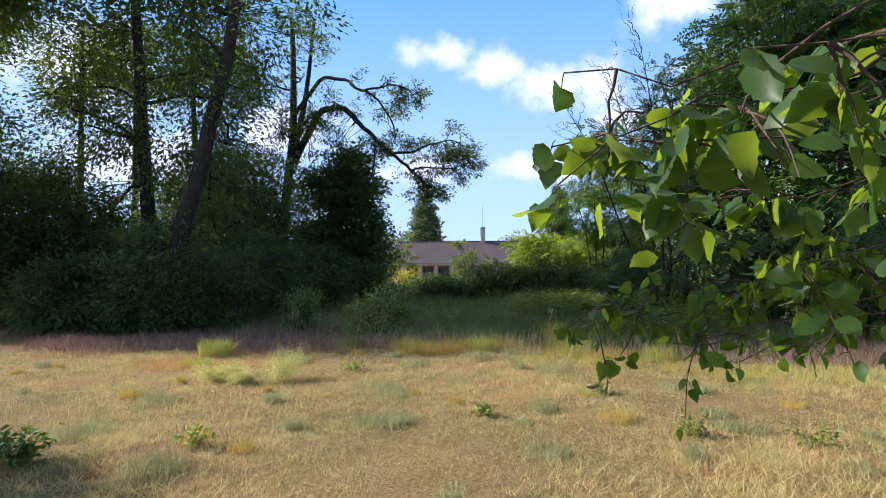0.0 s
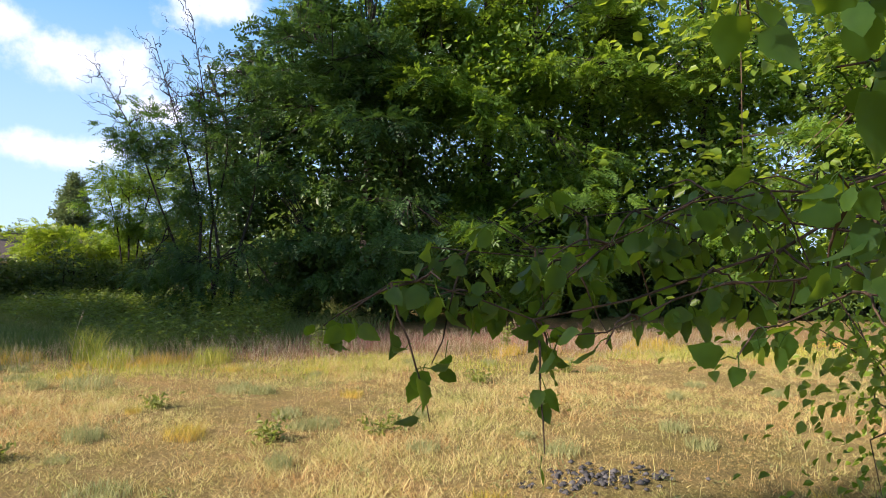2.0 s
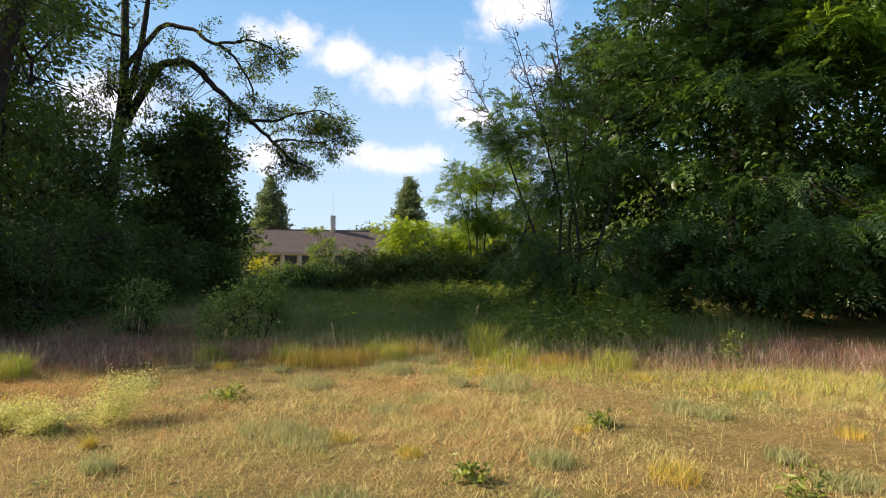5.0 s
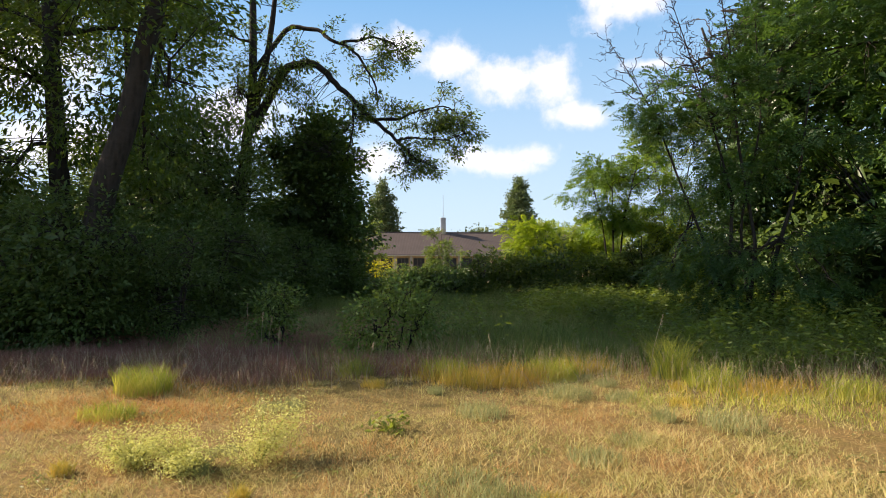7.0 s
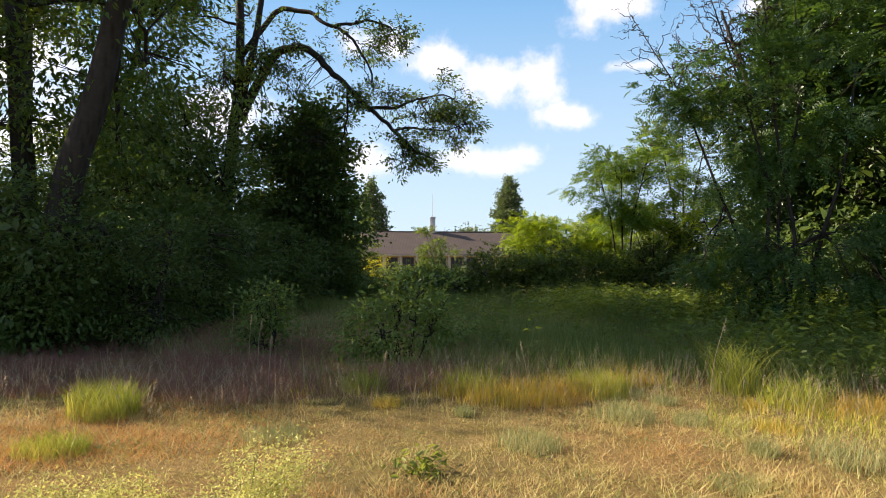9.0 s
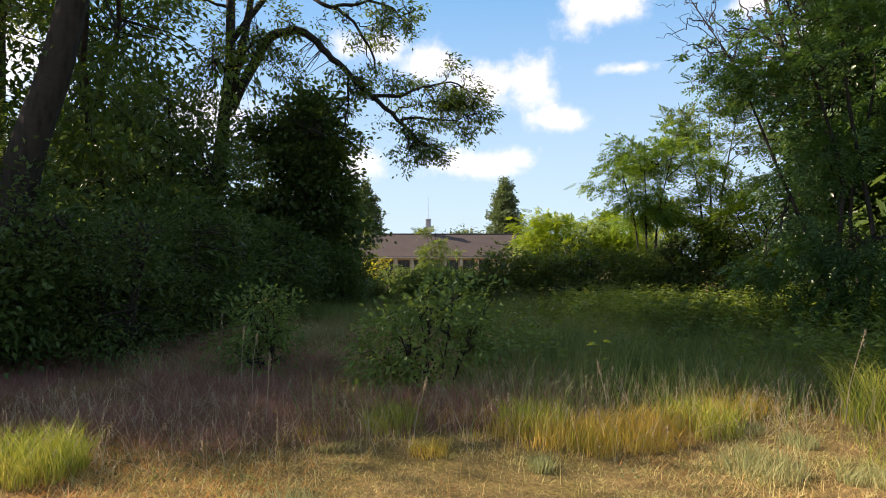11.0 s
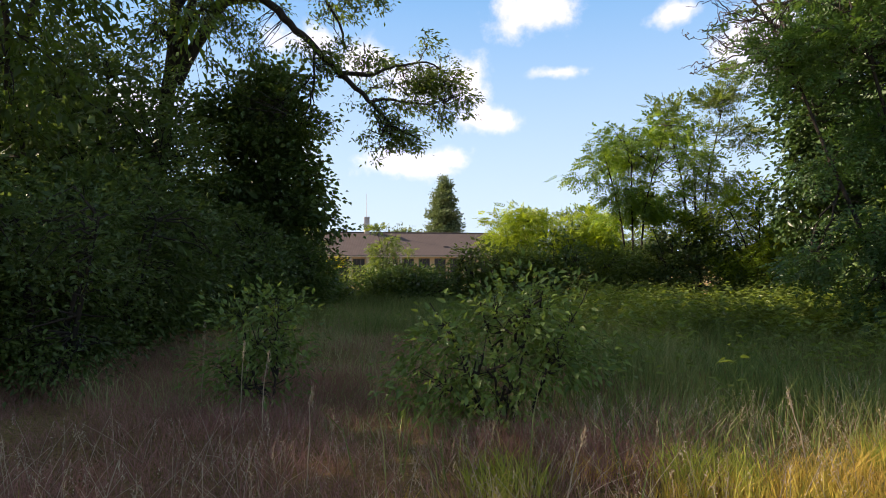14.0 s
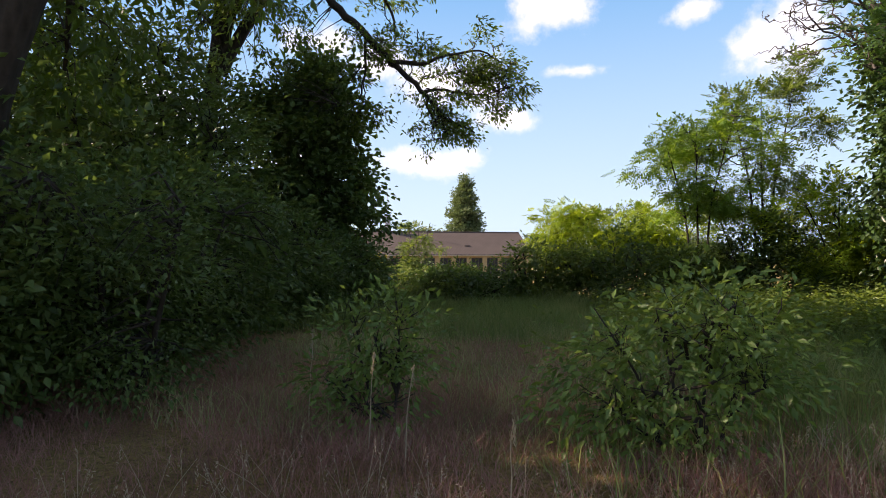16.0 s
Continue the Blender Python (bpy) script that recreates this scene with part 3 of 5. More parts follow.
# out of view; added so that its crown shades the hanging birch branches
plant("old_tree", (-13.4, -3.0, 0), [([(-13.4, -3.0, 0), (-13.3, -3.0, 5), (-13.0, -2.9, 11)], 0.18, 0.05)], [(-13.05, -2.3, 9.8, 1.7, 0.85, 1.2)], 120, LEAF_A,
      "unseen slim tree added to shade the birch branches", "tree", 191, limbs=8, gap=-0.4, per=40, spread=0.25, core=700, core_leaf=0.32)

# the dark maple at the wood's corner
plant("maple", (-15.3, 18.5, 0), [([(-15.3, 18.5, 0), (-15.35, 18.5, 3.0), (-15.5, 18.5, 6.2)], 0.16, 0.03)],
      [(-15.5, 18.5, 5.6, 0.75, 0.8, 0.9), (-15.6, 18.5, 4.4, 1.1, 1.1, 1.0), (-15.5, 18.5, 3.3, 1.35, 1.2, 1.0), (-15.3, 18.8, 2.4, 1.3, 1.2, 0.75), (-15.8, 18.4, 1.2, 1.5, 1.2, 1.0),
       (-16.6, 18.2, 4.0, 1.2, 1.1, 1.4), (-16.8, 18.0, 2.2, 1.3, 1.1, 1.4)], 700, ("broad", 0.13, 0.11),
      "dense dark green young maple with a rounded top", "tree", 31, leaf_material=M_LEAF_DARK, limbs=14, gap=-0.3, per=30, spread=0.20, core=3200, core_leaf=0.26, limb_low=0.1, clump=3, clump_r=0.4)

SHRUBS = [(-11.7, 9.5, 1.45, 2.3), (-13.9, 9.3, 1.7, 2.6), (-13.2, 11.6, 1.6, 2.5), (-15.6, 12.3, 1.9, 2.9), (-12.4, 8.3, 1.25, 2.6), (-14.4, 13.7, 1.3, 2.2), (-16.6, 8.2, 1.7, 2.5),
          (-18.6, 10.8, 1.9, 3.0), (-14.6, 7.5, 1.2, 1.7), (-17.0, 14.6, 1.8, 2.8), (-14.2, 15.0, 1.4, 2.1), (-19.8, 17.2, 2.0, 3.2), (-21.5, 12.0, 2.0, 3.2), (-19.5, 7.2, 1.8, 2.6), (-17.4, 21.2, 1.3, 3.0), (-14.3, 17.6, 1.1, 1.7), (-17.8, 12.6, 1.8, 3.6)]
for k, (x, y, r, h) in enumerate(SHRUBS):
    plant("shrub", (x, y, 0), [([(x + 0.15 * i - 0.2, y, 0), (x + (0.35 * i - 0.4) * r, y + 0.2 * ((-1) ** i), h * 0.7)], 0.035, 0.012) for i in range(4)],
          [(x, y, h * 0.55, r, r * 0.9, h * 0.46), (x - 0.2, y, h * 0.25, r * 0.95, r * 0.9, h * 0.28)], (420 if k < 2 else 200), ("simple", 0.065 if k < 2 else 0.10, 0.030 if k < 2 else 0.05),
          "dense dark green shrub in the shade of the old wood", "shrub", 40 + k, leaf_material=M_LEAF_SHRUB, limbs=6, gap=0.0 if k < 2 else -0.22, per=46, spread=0.19, core=1200 if k < 2 else 700, core_leaf=0.09 if k < 2 else 0.2, clump=3 if k < 2 else 1, clump_r=0.3, group="wood edge shrubs", limb_low=0.0)

# young shrubs that stand free in the tall grass
plant("young_shrub", (-7.1, 9.6, 0), [([(-7.2 + 0.1 * i, 9.6, 0), (-7.35 + 0.2 * i, 9.5 + 0.1 * i, 0.5), (-7.6 + 0.36 * i, 9.45 + 0.12 * i, 0.9)], 0.012, 0.004) for i in range(4)],
      [(-7.1, 9.6, 0.52, 0.62, 0.55, 0.48), (-6.65, 9.85, 0.70, 0.36, 0.35, 0.36), (-7.55, 9.5, 0.42, 0.34, 0.4, 0.36), (-6.95, 9.6, 0.85, 0.3, 0.3, 0.22)], 165, ("simple", 0.07, 0.032),
      "loose young green shrub standing in tall grass", "shrub", 61, leaf_material=M_LEAF_SAPLING, limbs=14, gap=-0.25, per=20, spread=0.11, twig_r=0.003, group="young shrubs", limb_low=0.0, limb_r=0.2)
plant("young_shrub", (-9.1, 9.45, 0), [([(-9.1 + 0.1 * i, 9.45, 0), (-9.25 + 0.3 * i, 9.45, 0.45), (-9.3 + 0.35 * i, 9.45, 0.75)], 0.012, 0.004) for i in range(2)],
      [(-9.1, 9.45, 0.66, 0.36, 0.32, 0.28), (-9.15, 9.45, 0.3, 0.48, 0.42, 0.26)], 105, ("simple", 0.075, 0.030),
      "small young shrub with narrow leaves in dry grass", "shrub", 62, leaf_material=M_LEAF_SAPLING, limbs=8, gap=-0.3, per=16, spread=0.10, twig_r=0.003, group="young shrubs", limb_low=0.0, limb_r=0.2)

# ---------------------------------------------------------------- hedge and small trees at the clearing's far side
for k in range(11):
    x = -15.6 + 1.18 * k
    y = 21.2 + 0.45 * math.sin(k * 1.7) + 0.10 * k
    h = (0.55, 0.55, 0.75, 1.0)[k] - 0.2 * math.sin(k * 2.3) if k < 4 else 1.6 + 0.2 * math.sin(k * 2.3)
    plant("hedge_shrub", (x, y, 0), [([(x + 0.2 * i - 0.2, y, 0), (x + 0.3 * i - 0.3, y, h * 0.7)], 0.02, 0.008) for i in range(3)],
          [(x, y, h * 0.5, 0.85, 0.8, h * 0.5), (x, y - 0.2, h * 0.25, 0.8, 0.8, h * 0.25)], 70, ("broad", 0.11, 0.055),
          "low arching green bramble shrub in a hedge", "shrub", 70 + k, leaf_material=M_LEAF_MID if k % 3 else M_LEAF_SHRUB, limbs=5, gap=-0.3, per=34, spread=0.2, core=350, core_leaf=0.22, group="hedge shrubs", limb_low=0.0)


def small_tree(name, x, y, h, r, low, label, material, seed, leaf=("pinnate", 0.30, 0.115), sprays=95, per=11, stems=3, z=0.0, gap=-0.15, spread=0.16, bark=None):
    st = [([(x + 0.06 * i, y, z), (x + (i - (stems - 1) / 2) * 0.22 * r, y + 0.1 * i, z + h * 0.5), (x + (i - (stems - 1) / 2) * 0.6 * r, y, z + h * 0.9)], 0.012 + 0.005 * h, 0.006) for i in range(stems)]
    g = np.random.default_rng(seed + 4000)
    lumps = []
    for i in range(9):
        u = (i + 0.5) / 9
        a = 2.4 * i + g.uniform(-0.4, 0.4)
        out = r * (0.30 + 0.55 * math.sin(math.pi * min(1.0, 0.25 + 0.85 * (1 - u)))) * g.uniform(0.7, 1.0)
        q = r * g.uniform(0.34, 0.48)
        lumps.append((x + out * math.cos(a), y + out * math.sin(a), z + low + (h - low) * (0.12 + 0.78 * u), q, q, q * 0.62))
    lumps.append((x, y, z + (low + h) / 2, r * 0.7, r * 0.7, (h - low) * 0.36))
    return plant(name, (x, y, z), st, lumps, sprays, leaf, label, "tree", seed, bark=bark, leaf_material=material, per=per, spread=spread, limbs=12, gap=gap, limb_low=0.25, twig_r=0.006, core=int(sprays * 1.5), core_leaf=0.12, core_scale=0.9, flat_z=0.4, limb_r=0.2, clump=3, clump_r=0.26)


small_tree("young_locust", -6.9, 22.3, 5.2, 1.45, 1.9, "young locust tree with feathery green crown", M_LEAF_LOCUST, 91, sprays=150, per=9, gap=-0.3)
small_tree("young_locust", -5.3, 23.8, 6.6, 1.4, 1.4, "slender pale green locust tree behind the hedge", M_LEAF_MID, 92, sprays=130, per=9, gap=-0.3)
small_tree("bright_bush", -9.9, 25.6, 3.2, 1.7, 0.6, "sunlit yellow-green young tree above the hedge", M_LEAF_FRESH, 93, sprays=150)
small_tree("bright_bush", -7.6, 25.4, 3.0, 1.5, 0.5, "sunlit yellow-green young tree above the hedge", M_LEAF_FRESH, 94, sprays=120)
small_tree("bright_bush", -3.9, 22.0, 3.3, 1.5, 0.6, "sunlit yellow-green shrub with crooked stems", M_LEAF_FRESH, 95, sprays=120)
small_tree("dark_bush", -5.9, 21.8, 2.3, 0.8, 0.4, "dark green shrub beside the young locust", M_LEAF_SHRUB, 96, ("broad", 0.10, 0.06), 70, 26)
small_tree("pale_tree", -21.2, 37.5, 3.7, 1.2, 0.4, "light green feathery young tree before the old building", M_LEAF_MID, 97, sprays=70, z=-0.1)
small_tree("pale_tree", -24.6, 33.0, 3.6, 1.7, 0.5, "sunlit green tree behind the clearing", M_LEAF_MID, 98, ("broad", 0.13, 0.09), 90, 24)
small_tree("pale_tree", -27.5, 36.0, 4.6, 1.8, 0.6, "sunlit green tree behind the clearing", M_LEAF_MID, 99, ("broad", 0.13, 0.09), 90, 24, z=-0.1)
small_tree("pale_tree", -11.8, 35.0, 3.5, 1.9, 0.4, "grey green young tree far behind the hedge", M_LEAF_POPLAR, 100, ("broad", 0.13, 0.07), 90, 24)
small_tree("pale_tree", -8.0, 33.0, 3.6, 2.0, 0.4, "sunlit green young tree far behind the hedge", M_LEAF_MID, 101, ("broad", 0.13, 0.07), 90, 24)
small_tree("pale_tree", -18.8, 23.4, 2.6, 1.2, 0.3, "green shrub at the clearing's corner", M_LEAF_MID, 103, ("broad", 0.11, 0.06), 80, 24)
small_tree("bloom_bush", -18.5, 26.0, 1.4, 0.95, 0.2, "low shrub covered in yellow bloom", M_FLOWER_YELLOW, 102, ("simple", 0.07, 0.05), 40, 22, spread=0.15)

small_tree("low_bush", -21.6, 31.5, 0.8, 1.3, 0.1, "low sunlit green bush before the old building", M_LEAF_MID, 104, ("broad", 0.12, 0.07), 80, 22)
small_tree("low_bush", -18.6, 30.5, 0.8, 1.2, 0.1, "low sunlit green bush before the old building", M_LEAF_MID, 105, ("broad", 0.12, 0.07), 80, 22)
small_tree("low_bush", -15.8, 27.5, 0.8, 1.2, 0.1, "low dark green bush behind the hedge", M_LEAF_SHRUB, 106, ("broad", 0.12, 0.07), 80, 22)

# thin multi-stemmed tree with a dead, leafless top
DEADTOP = []
rg = np.random.default_rng(5)
for i in range(64):
    u = rg.random()
    k = rg.integers(0, 3)
    a0 = (np.array([-3.1 - 1.0 * u, 15.08, 3.4 + 3.2 * u]), np.array([-3.8 - 1.4 * u, 15.02, 3.0 + 2.8 * u]), np.array([-3.0 - 0.3 * u, 15.2, 4.6 + 2.6 * u]))[k]
    dirn = np.array([-0.55 + 0.75 * rg.normal(), 0.5 * rg.normal(), 0.75 + 0.4 * rg.random()])
    dirn = unit(dirn) * rg.uniform(0.35, 1.05)
    e = a0 + dirn
    DEADTOP.append((crook(a0, dirn, np.linalg.norm(dirn), rg, 4, 0.28), 0.010, 0.003))
    for _ in range(2):
        m0 = a0 + dirn * rg.uniform(0.4, 0.9)
        DEADTOP.append(([m0, m0 + dirn * 0.2 + rg.normal(0, 0.10, 3) + [0, 0, 0.05]], 0.005, 0.002))
plant("dying_tree", (-2.9, 15.2, 0), [([(-2.9, 15.2, 0), (-3.05, 15.2, 1.3), (-3.0, 15.1, 2.6), (-3.45, 15.05, 4.4), (-4.1, 15.0, 6.6)], 0.05, 0.005),
                                      ([(-3.0, 15.2, 0), (-3.3, 15.1, 1.2), (-3.9, 15.05, 2.8), (-4.4, 15.0, 4.3), (-5.3, 14.9, 5.9)], 0.04, 0.005),
                                      ([(-2.8, 15.2, 0), (-2.6, 15.2, 1.6), (-2.9, 15.2, 3.6), (-3.0, 15.2, 5.2), (-3.3, 15.2, 7.2)], 0.045, 0.005),
                                      ([(-2.7, 15.3, 0), (-2.9, 15.5, 2.0), (-2.5, 15.5, 4.0), (-2.6, 15.4, 6.0)], 0.035, 0.008),
                                      ([(-2.4, 15.4, 0), (-2.3, 15.4, 1.4), (-1.9, 15.3, 2.8), (-1.7, 15.3, 4.6)], 0.055, 0.012)],
      [(-2.9, 15.2, 3.8, 1.0, 0.8, 1.3), (-2.2, 15.3, 5.2, 0.9, 0.8, 1.5), (-3.7, 15.1, 3.3, 0.8, 0.7, 1.0), (-4.2, 15.0, 4.5, 0.5, 0.5, 0.5), (-2.5, 15.0, 1.6, 1.2, 0.8, 1.1), (-3.5, 15.0, 1.2, 0.8, 0.7, 0.8), (-1.6, 15.3, 3.2, 0.9, 0.8, 1.4)], 300, ("pinnate", 0.24, 0.085),
      "thin many-stemmed tree with a grey leafless top", "tree", 111, bark=M_BARK, leaf_material=M_LEAF_LOCUST_SHADE, per=9, limbs=22, gap=0.02, spread=0.15, core=160, core_leaf=0.14, clump=4, clump_r=0.32, extra=DEADTOP, twig_r=0.005)

# ivy-clad dead tree
SNAG = []
for i in range(16):
    u = rg.random()
    a0 = np.array([-3.3 - 0.3 * u, 20.3, 4.6 + 2.2 * u])
    dirn = np.array([-1.3 - 0.9 * rg.random(), rg.normal(0, 0.4), 0.6 + 0.8 * rg.random()]) * (0.6 + 0.6 * rg.random())
    run = crook(a0, dirn, 1.1 * np.linalg.norm(dirn), rg, 6, 0.38)
    SNAG.append((run, 0.034, 0.005))
    for _ in range(4):
        m0 = run[int(rg.integers(2, 7))]
        SNAG.append((crook(m0, dirn + rg.normal(0, 0.9, 3), rg.uniform(0.3, 0.8), rg, 4, 0.5), 0.013, 0.003))
plant("ivy_snag", (-2.8, 20.5, 0), [([(-2.8, 20.5, 0), (-2.9, 20.5, 2.4), (-3.2, 20.4, 5.0), (-4.0, 20.2, 7.6)], 0.16, 0.03)],
      [(-2.9, 20.4, 2.4, 0.8, 0.8, 2.2), (-2.7, 20.3, 4.6, 1.05, 0.9, 1.5), (-2.3, 20.3, 6.6, 1.0, 0.9, 1.5)], 400, ("broad", 0.11, 0.10),
      "dead tree wrapped in dark ivy with bare crooked top", "tree", 112, bark=M_DEADWOOD, leaf_material=M_LEAF_IVY, per=26, limbs=6, gap=-0.4, spread=0.20, core=2600, core_leaf=0.18, extra=SNAG)

# ---------------------------------------------------------------- the locust wood
LOCUSTS = [(0.8, 18.6, 11.5, 2.9), (4.2, 18.2, 12.0, 3.1), (7.6, 19.2, 12.0, 3.2), (11.2, 18.6, 12.0, 3.2), (15.0, 17.0, 12.0, 3.2)]
# the first tree's darker green imitates shade from the old wood
for k, (x, y, h, r) in enumerate(LOCUSTS):
    plant("locust_tree", (x, y, 0), [([(x, y, 0), (x + 0.1, y - 0.1, 3), (x + 0.2, y - 0.4, 6.5), (x, y - 0.5, h)], 0.22, 0.06),
                                     ([(x + 0.3, y + 0.3, 0), (x + 0.9, y - 0.2, 3), (x + 1.5, y - 0.8, 8)], 0.14, 0.05)],
          [(x, y - 0.8, h * 0.68, r, r, h * 0.33), (x + 0.2, y - 2.2, 4.2, r * 0.95, 2.3, 2.0), (x + 0.4, y - 3.2, 2.2, r * 0.9, 1.9, 1.15), (x - 0.2, y - 2.0, 6.6, r * 0.9, 2.2, 2.0)],
          (520, 560, 480, 330, 240)[k], ("pinnate", 0.38, 0.14), "tall locust tree with layered feathery green foliage", "tree", 120 + k, leaf_material=M_LEAF_LOCUST if k else M_LEAF_LOCUST_SHADE, per=9,
          limbs=20, gap=0.06 if k else -0.15, spread=0.17, flat_z=0.30, core=5200, core_leaf=0.20, core_scale=0.74 if k else 0.95, clump=13 if k else 6, clump_r=0.62, group="locust wood", limb_low=0.12)
# second row: the wood's inner shade is put into the leaf colour
for k, (x, y, h) in enumerate([(2.4, 23, 12), (6.4, 23.5, 12), (10, 23, 12), (14, 22, 12), (18.5, 20, 12), (19.0, 14.5, 11), (-0.6, 22.5, 9)]):
    plant("locust_tree", (x, y, 0), [([(x, y, 0), (x + 0.1, y, 4), (x - 0.1, y, h)], 0.19, 0.06)],
          [(x, y, h * 0.70, 2.6, 2.4, h * 0.30), (x, y - 0.5, h * 0.36, 2.5, 2.0, h * 0.16)], 150, ("simple", 0.17, 0.08),
          "tall locust tree in the second row, leaves toned for shade", "tree", 130 + k, leaf_material=M_LEAF_LOCUST_SHADE, per=40, limbs=8, gap=-0.25, spread=0.5, core=4200, core_leaf=0.38, group="locust wood")
# the dense taller shrubs at the back are added to block light from behind
for k, (x, y, r, h) in enumerate([(-0.8, 16.2, 1.2, 2.0), (1.4, 16.6, 1.2, 1.6), (3.6, 18.9, 1.6, 1.8), (6.6, 20.5, 1.8, 1.9), (9.6, 21, 1.8, 1.9), (12.6, 20.2, 1.8, 1.9), (-1.6, 19.0, 1.4, 2.4), (0.5, 24, 2.2, 4.6), (4.2, 25, 2.4, 4.6), (8.2, 25.5, 2.4, 4.6), (12.2, 25, 2.4, 4.6), (16.5, 24, 2.4, 4.6), (20.5, 19, 2.4, 4.6), (20, 12, 2.4, 4.6), (-1.8, 26, 2.0, 2.6), (1.6, 20.8, 2.0, 4.6), (-0.7, 20.4, 1.6, 4.4), (4.0, 22.6, 2.2, 5.2), (8.6, 23.4, 2.2, 5.2), (2.6, 21.0, 1.9, 3.0), (5.4, 21.8, 1.9, 3.2), (8.2, 21.6, 1.9, 3.0), (11.2, 21.8, 1.9, 3.2), (14.4, 20.4, 2.0, 3.0), (17.2, 17.6, 2.0, 3.0), (10.6, 17.2, 1.3, 1.5), (13.4, 16.0, 1.4, 1.6), (7.2, 17.4, 1.1, 1.2)]):
    plant("shrub", (x, y, 0), [([(x + 0.15 * i - 0.2, y, 0), (x + (0.35 * i - 0.4) * r, y, h * 0.7)], 0.03, 0.010) for i in range(3)],
          [(x, y, h * 0.5, r, r * 0.8, h * 0.48)], 90, ("broad", 0.11, 0.06), "dark shrub under the locust trees", "shrub", 140 + k, leaf_material=M_LEAF_SHRUB, limbs=5, gap=-0.35, per=18, spread=0.3, core=400 if k < 7 else 1600, core_leaf=0.3 if k < 7 else 0.38,
          group="shrubs under the locusts", limb_low=0.0)

# ---------------------------------------------------------------- far trees
def poplar(x, y, z, h, r, seed):
    plant("poplar", (x, y, z), [([(x, y, z), (x, y, z + h * 0.5), (x, y, z + h * 0.97)], 0.4, 0.04)],
          [(x, y, z + h * (0.16 + 0.128 * i), r * w, r * w, h * 0.09) for i, w in enumerate((0.85, 1.05, 1.15, 1.12, 0.98, 0.74, 0.38))], 620, ("simple", 0.50, 0.34),
          "tall columnar poplar far behind the building", "tree", seed, leaf_material=M_LEAF_POPLAR, per=18, limbs=14, gap=-0.9, spread=0.42, core=4200, core_leaf=0.9, group="poplars", shell=0.5, twig_r=0.03)


poplar(-49.6, 125, -4.6, 22.2, 3.3, 161)
poplar(-83.5, 125, -4.6, 24.2, 3.8, 162)
for k, (x, y, h, r) in enumerate([(-62, 132, 12.5, 5.0), (-38, 150, 11, 6), (-100, 130, 13, 7), (-22, 140, 12, 6), (-8, 150, 12, 7), (-70, 160, 13, 6)]):
    plant("far_tree", (x, y, -4.6), [([(x, y, -4.6), (x, y, -4.6 + h * 0.8)], 0.3, 0.08)], [(x, y, -4.6 + h * 0.66, r, r, h * 0.33)], 150, ("simple", 0.6, 0.4),
          "round green tree far beyond the building", "tree", 170 + k, leaf_material=M_LEAF_POPLAR, per=22, limbs=8, gap=-0.4, spread=0.9, core=500, core_leaf=1.4, twig_r=0.03, group="far trees")

# ---------------------------------------------------------------- grasses
def scatter(n, x0, x1, y0, y1, rng):
    return rng.uniform(x0, x1, n), rng.uniform(y0, y1, n)


def patchy(x, y, s, seed):
    """Soft patches between 0 and 1."""
    return 0.5 + 0.25 * (np.sin(x * s + 1.3 * np.sin(y * s * 0.8 + seed)) + np.sin(y * s * 1.1 + 1.7 * np.sin(x * s * 0.7 + 2 * seed)))


def sward(name, x, y, height, lean, width, material, label, rng, joints=2):
    p = np.stack([x, y, rise(x, y) - 0.01], -1)
    v, quads, tris = blades(p, height, lean, width, rng, joints)
    ob = mesh_object(name, build(name, v, quads + [tris]), material)
    return tagged(ob, label, "grass", kind="stuff")


rng = np.random.default_rng(99)
# short dry meadow grass, in small clumps
n = 140000
cx, cy = scatter(n, -14, 13, -0.5, 12, rng)
nearer = np.exp(-np.maximum(0, np.hypot(cx + 2, cy - 4) - 4.0) / 8.0)
keep = (cy < shade_line(cx) + rng.normal(0, 0.2, n)) & (rng.random(n) < nearer * np.clip(1.1 * patchy(cx, cy, 2.1, 1) * patchy(cx, cy, 5.3, 8) + 0.28, 0, 1))
cx, cy = cx[keep], cy[keep]
per = 12
size = rng.uniform(0.02, 0.07, len(cx))
x = np.repeat(cx, per) + rng.normal(0, 1, len(cx) * per) * np.repeat(size, per)
y = np.repeat(cy, per) + rng.normal(0, 1, len(cx) * per) * np.repeat(size, per)
h = np.repeat(rng.uniform(0.025, 0.09, len(cx)) * (0.4 + 0.9 * patchy(cx, cy, 1.3, 4)), per) * rng.uniform(0.6, 1.3, len(x))
sward("dry_grass", x, y, h, 1.7, rng.uniform(0.003, 0.0075, len(x)), M_STRAW, "short sunburnt straw-coloured meadow grass", rng, 1)
# thin upright straws
x, y = scatter(30000, -12, 12, 0.8, 11, rng)
keep = (y < shade_line(x) + 0.3) & (rng.random(len(x)) < 0.75 * patchy(x, y, 0.9, 7) ** 2)
x, y = x[keep], y[keep]
sward("dry_straws", x, y, rng.uniform(0.08, 0.24, len(x)), 0.5, 0.004, M_STRAW, "thin upright dry straws above the meadow", rng)
# small flat herbs between the straw
n = 1500
cx, cy = scatter(n, -11, 9, 0.8, 10, rng)
keep = (cy < shade_line(cx)) & (rng.random(n) < patchy(cx, cy, 1.1, 12) ** 1.5)
cx, cy = cx[keep], cy[keep]
per = 14
p = np.stack([np.repeat(cx, per), np.repeat(cy, per), np.zeros(len(cx) * per)], -1) + rng.normal(0, 1, (len(cx) * per, 3)) * [0.045, 0.045, 0.0]
p[:, 2] = rise(p[:, 0], p[:, 1]) + rng.uniform(0.005, 0.045, len(p))
d, nn = frames(len(p), rng, np.array([0, 0, 0.35]), spread=0.8)
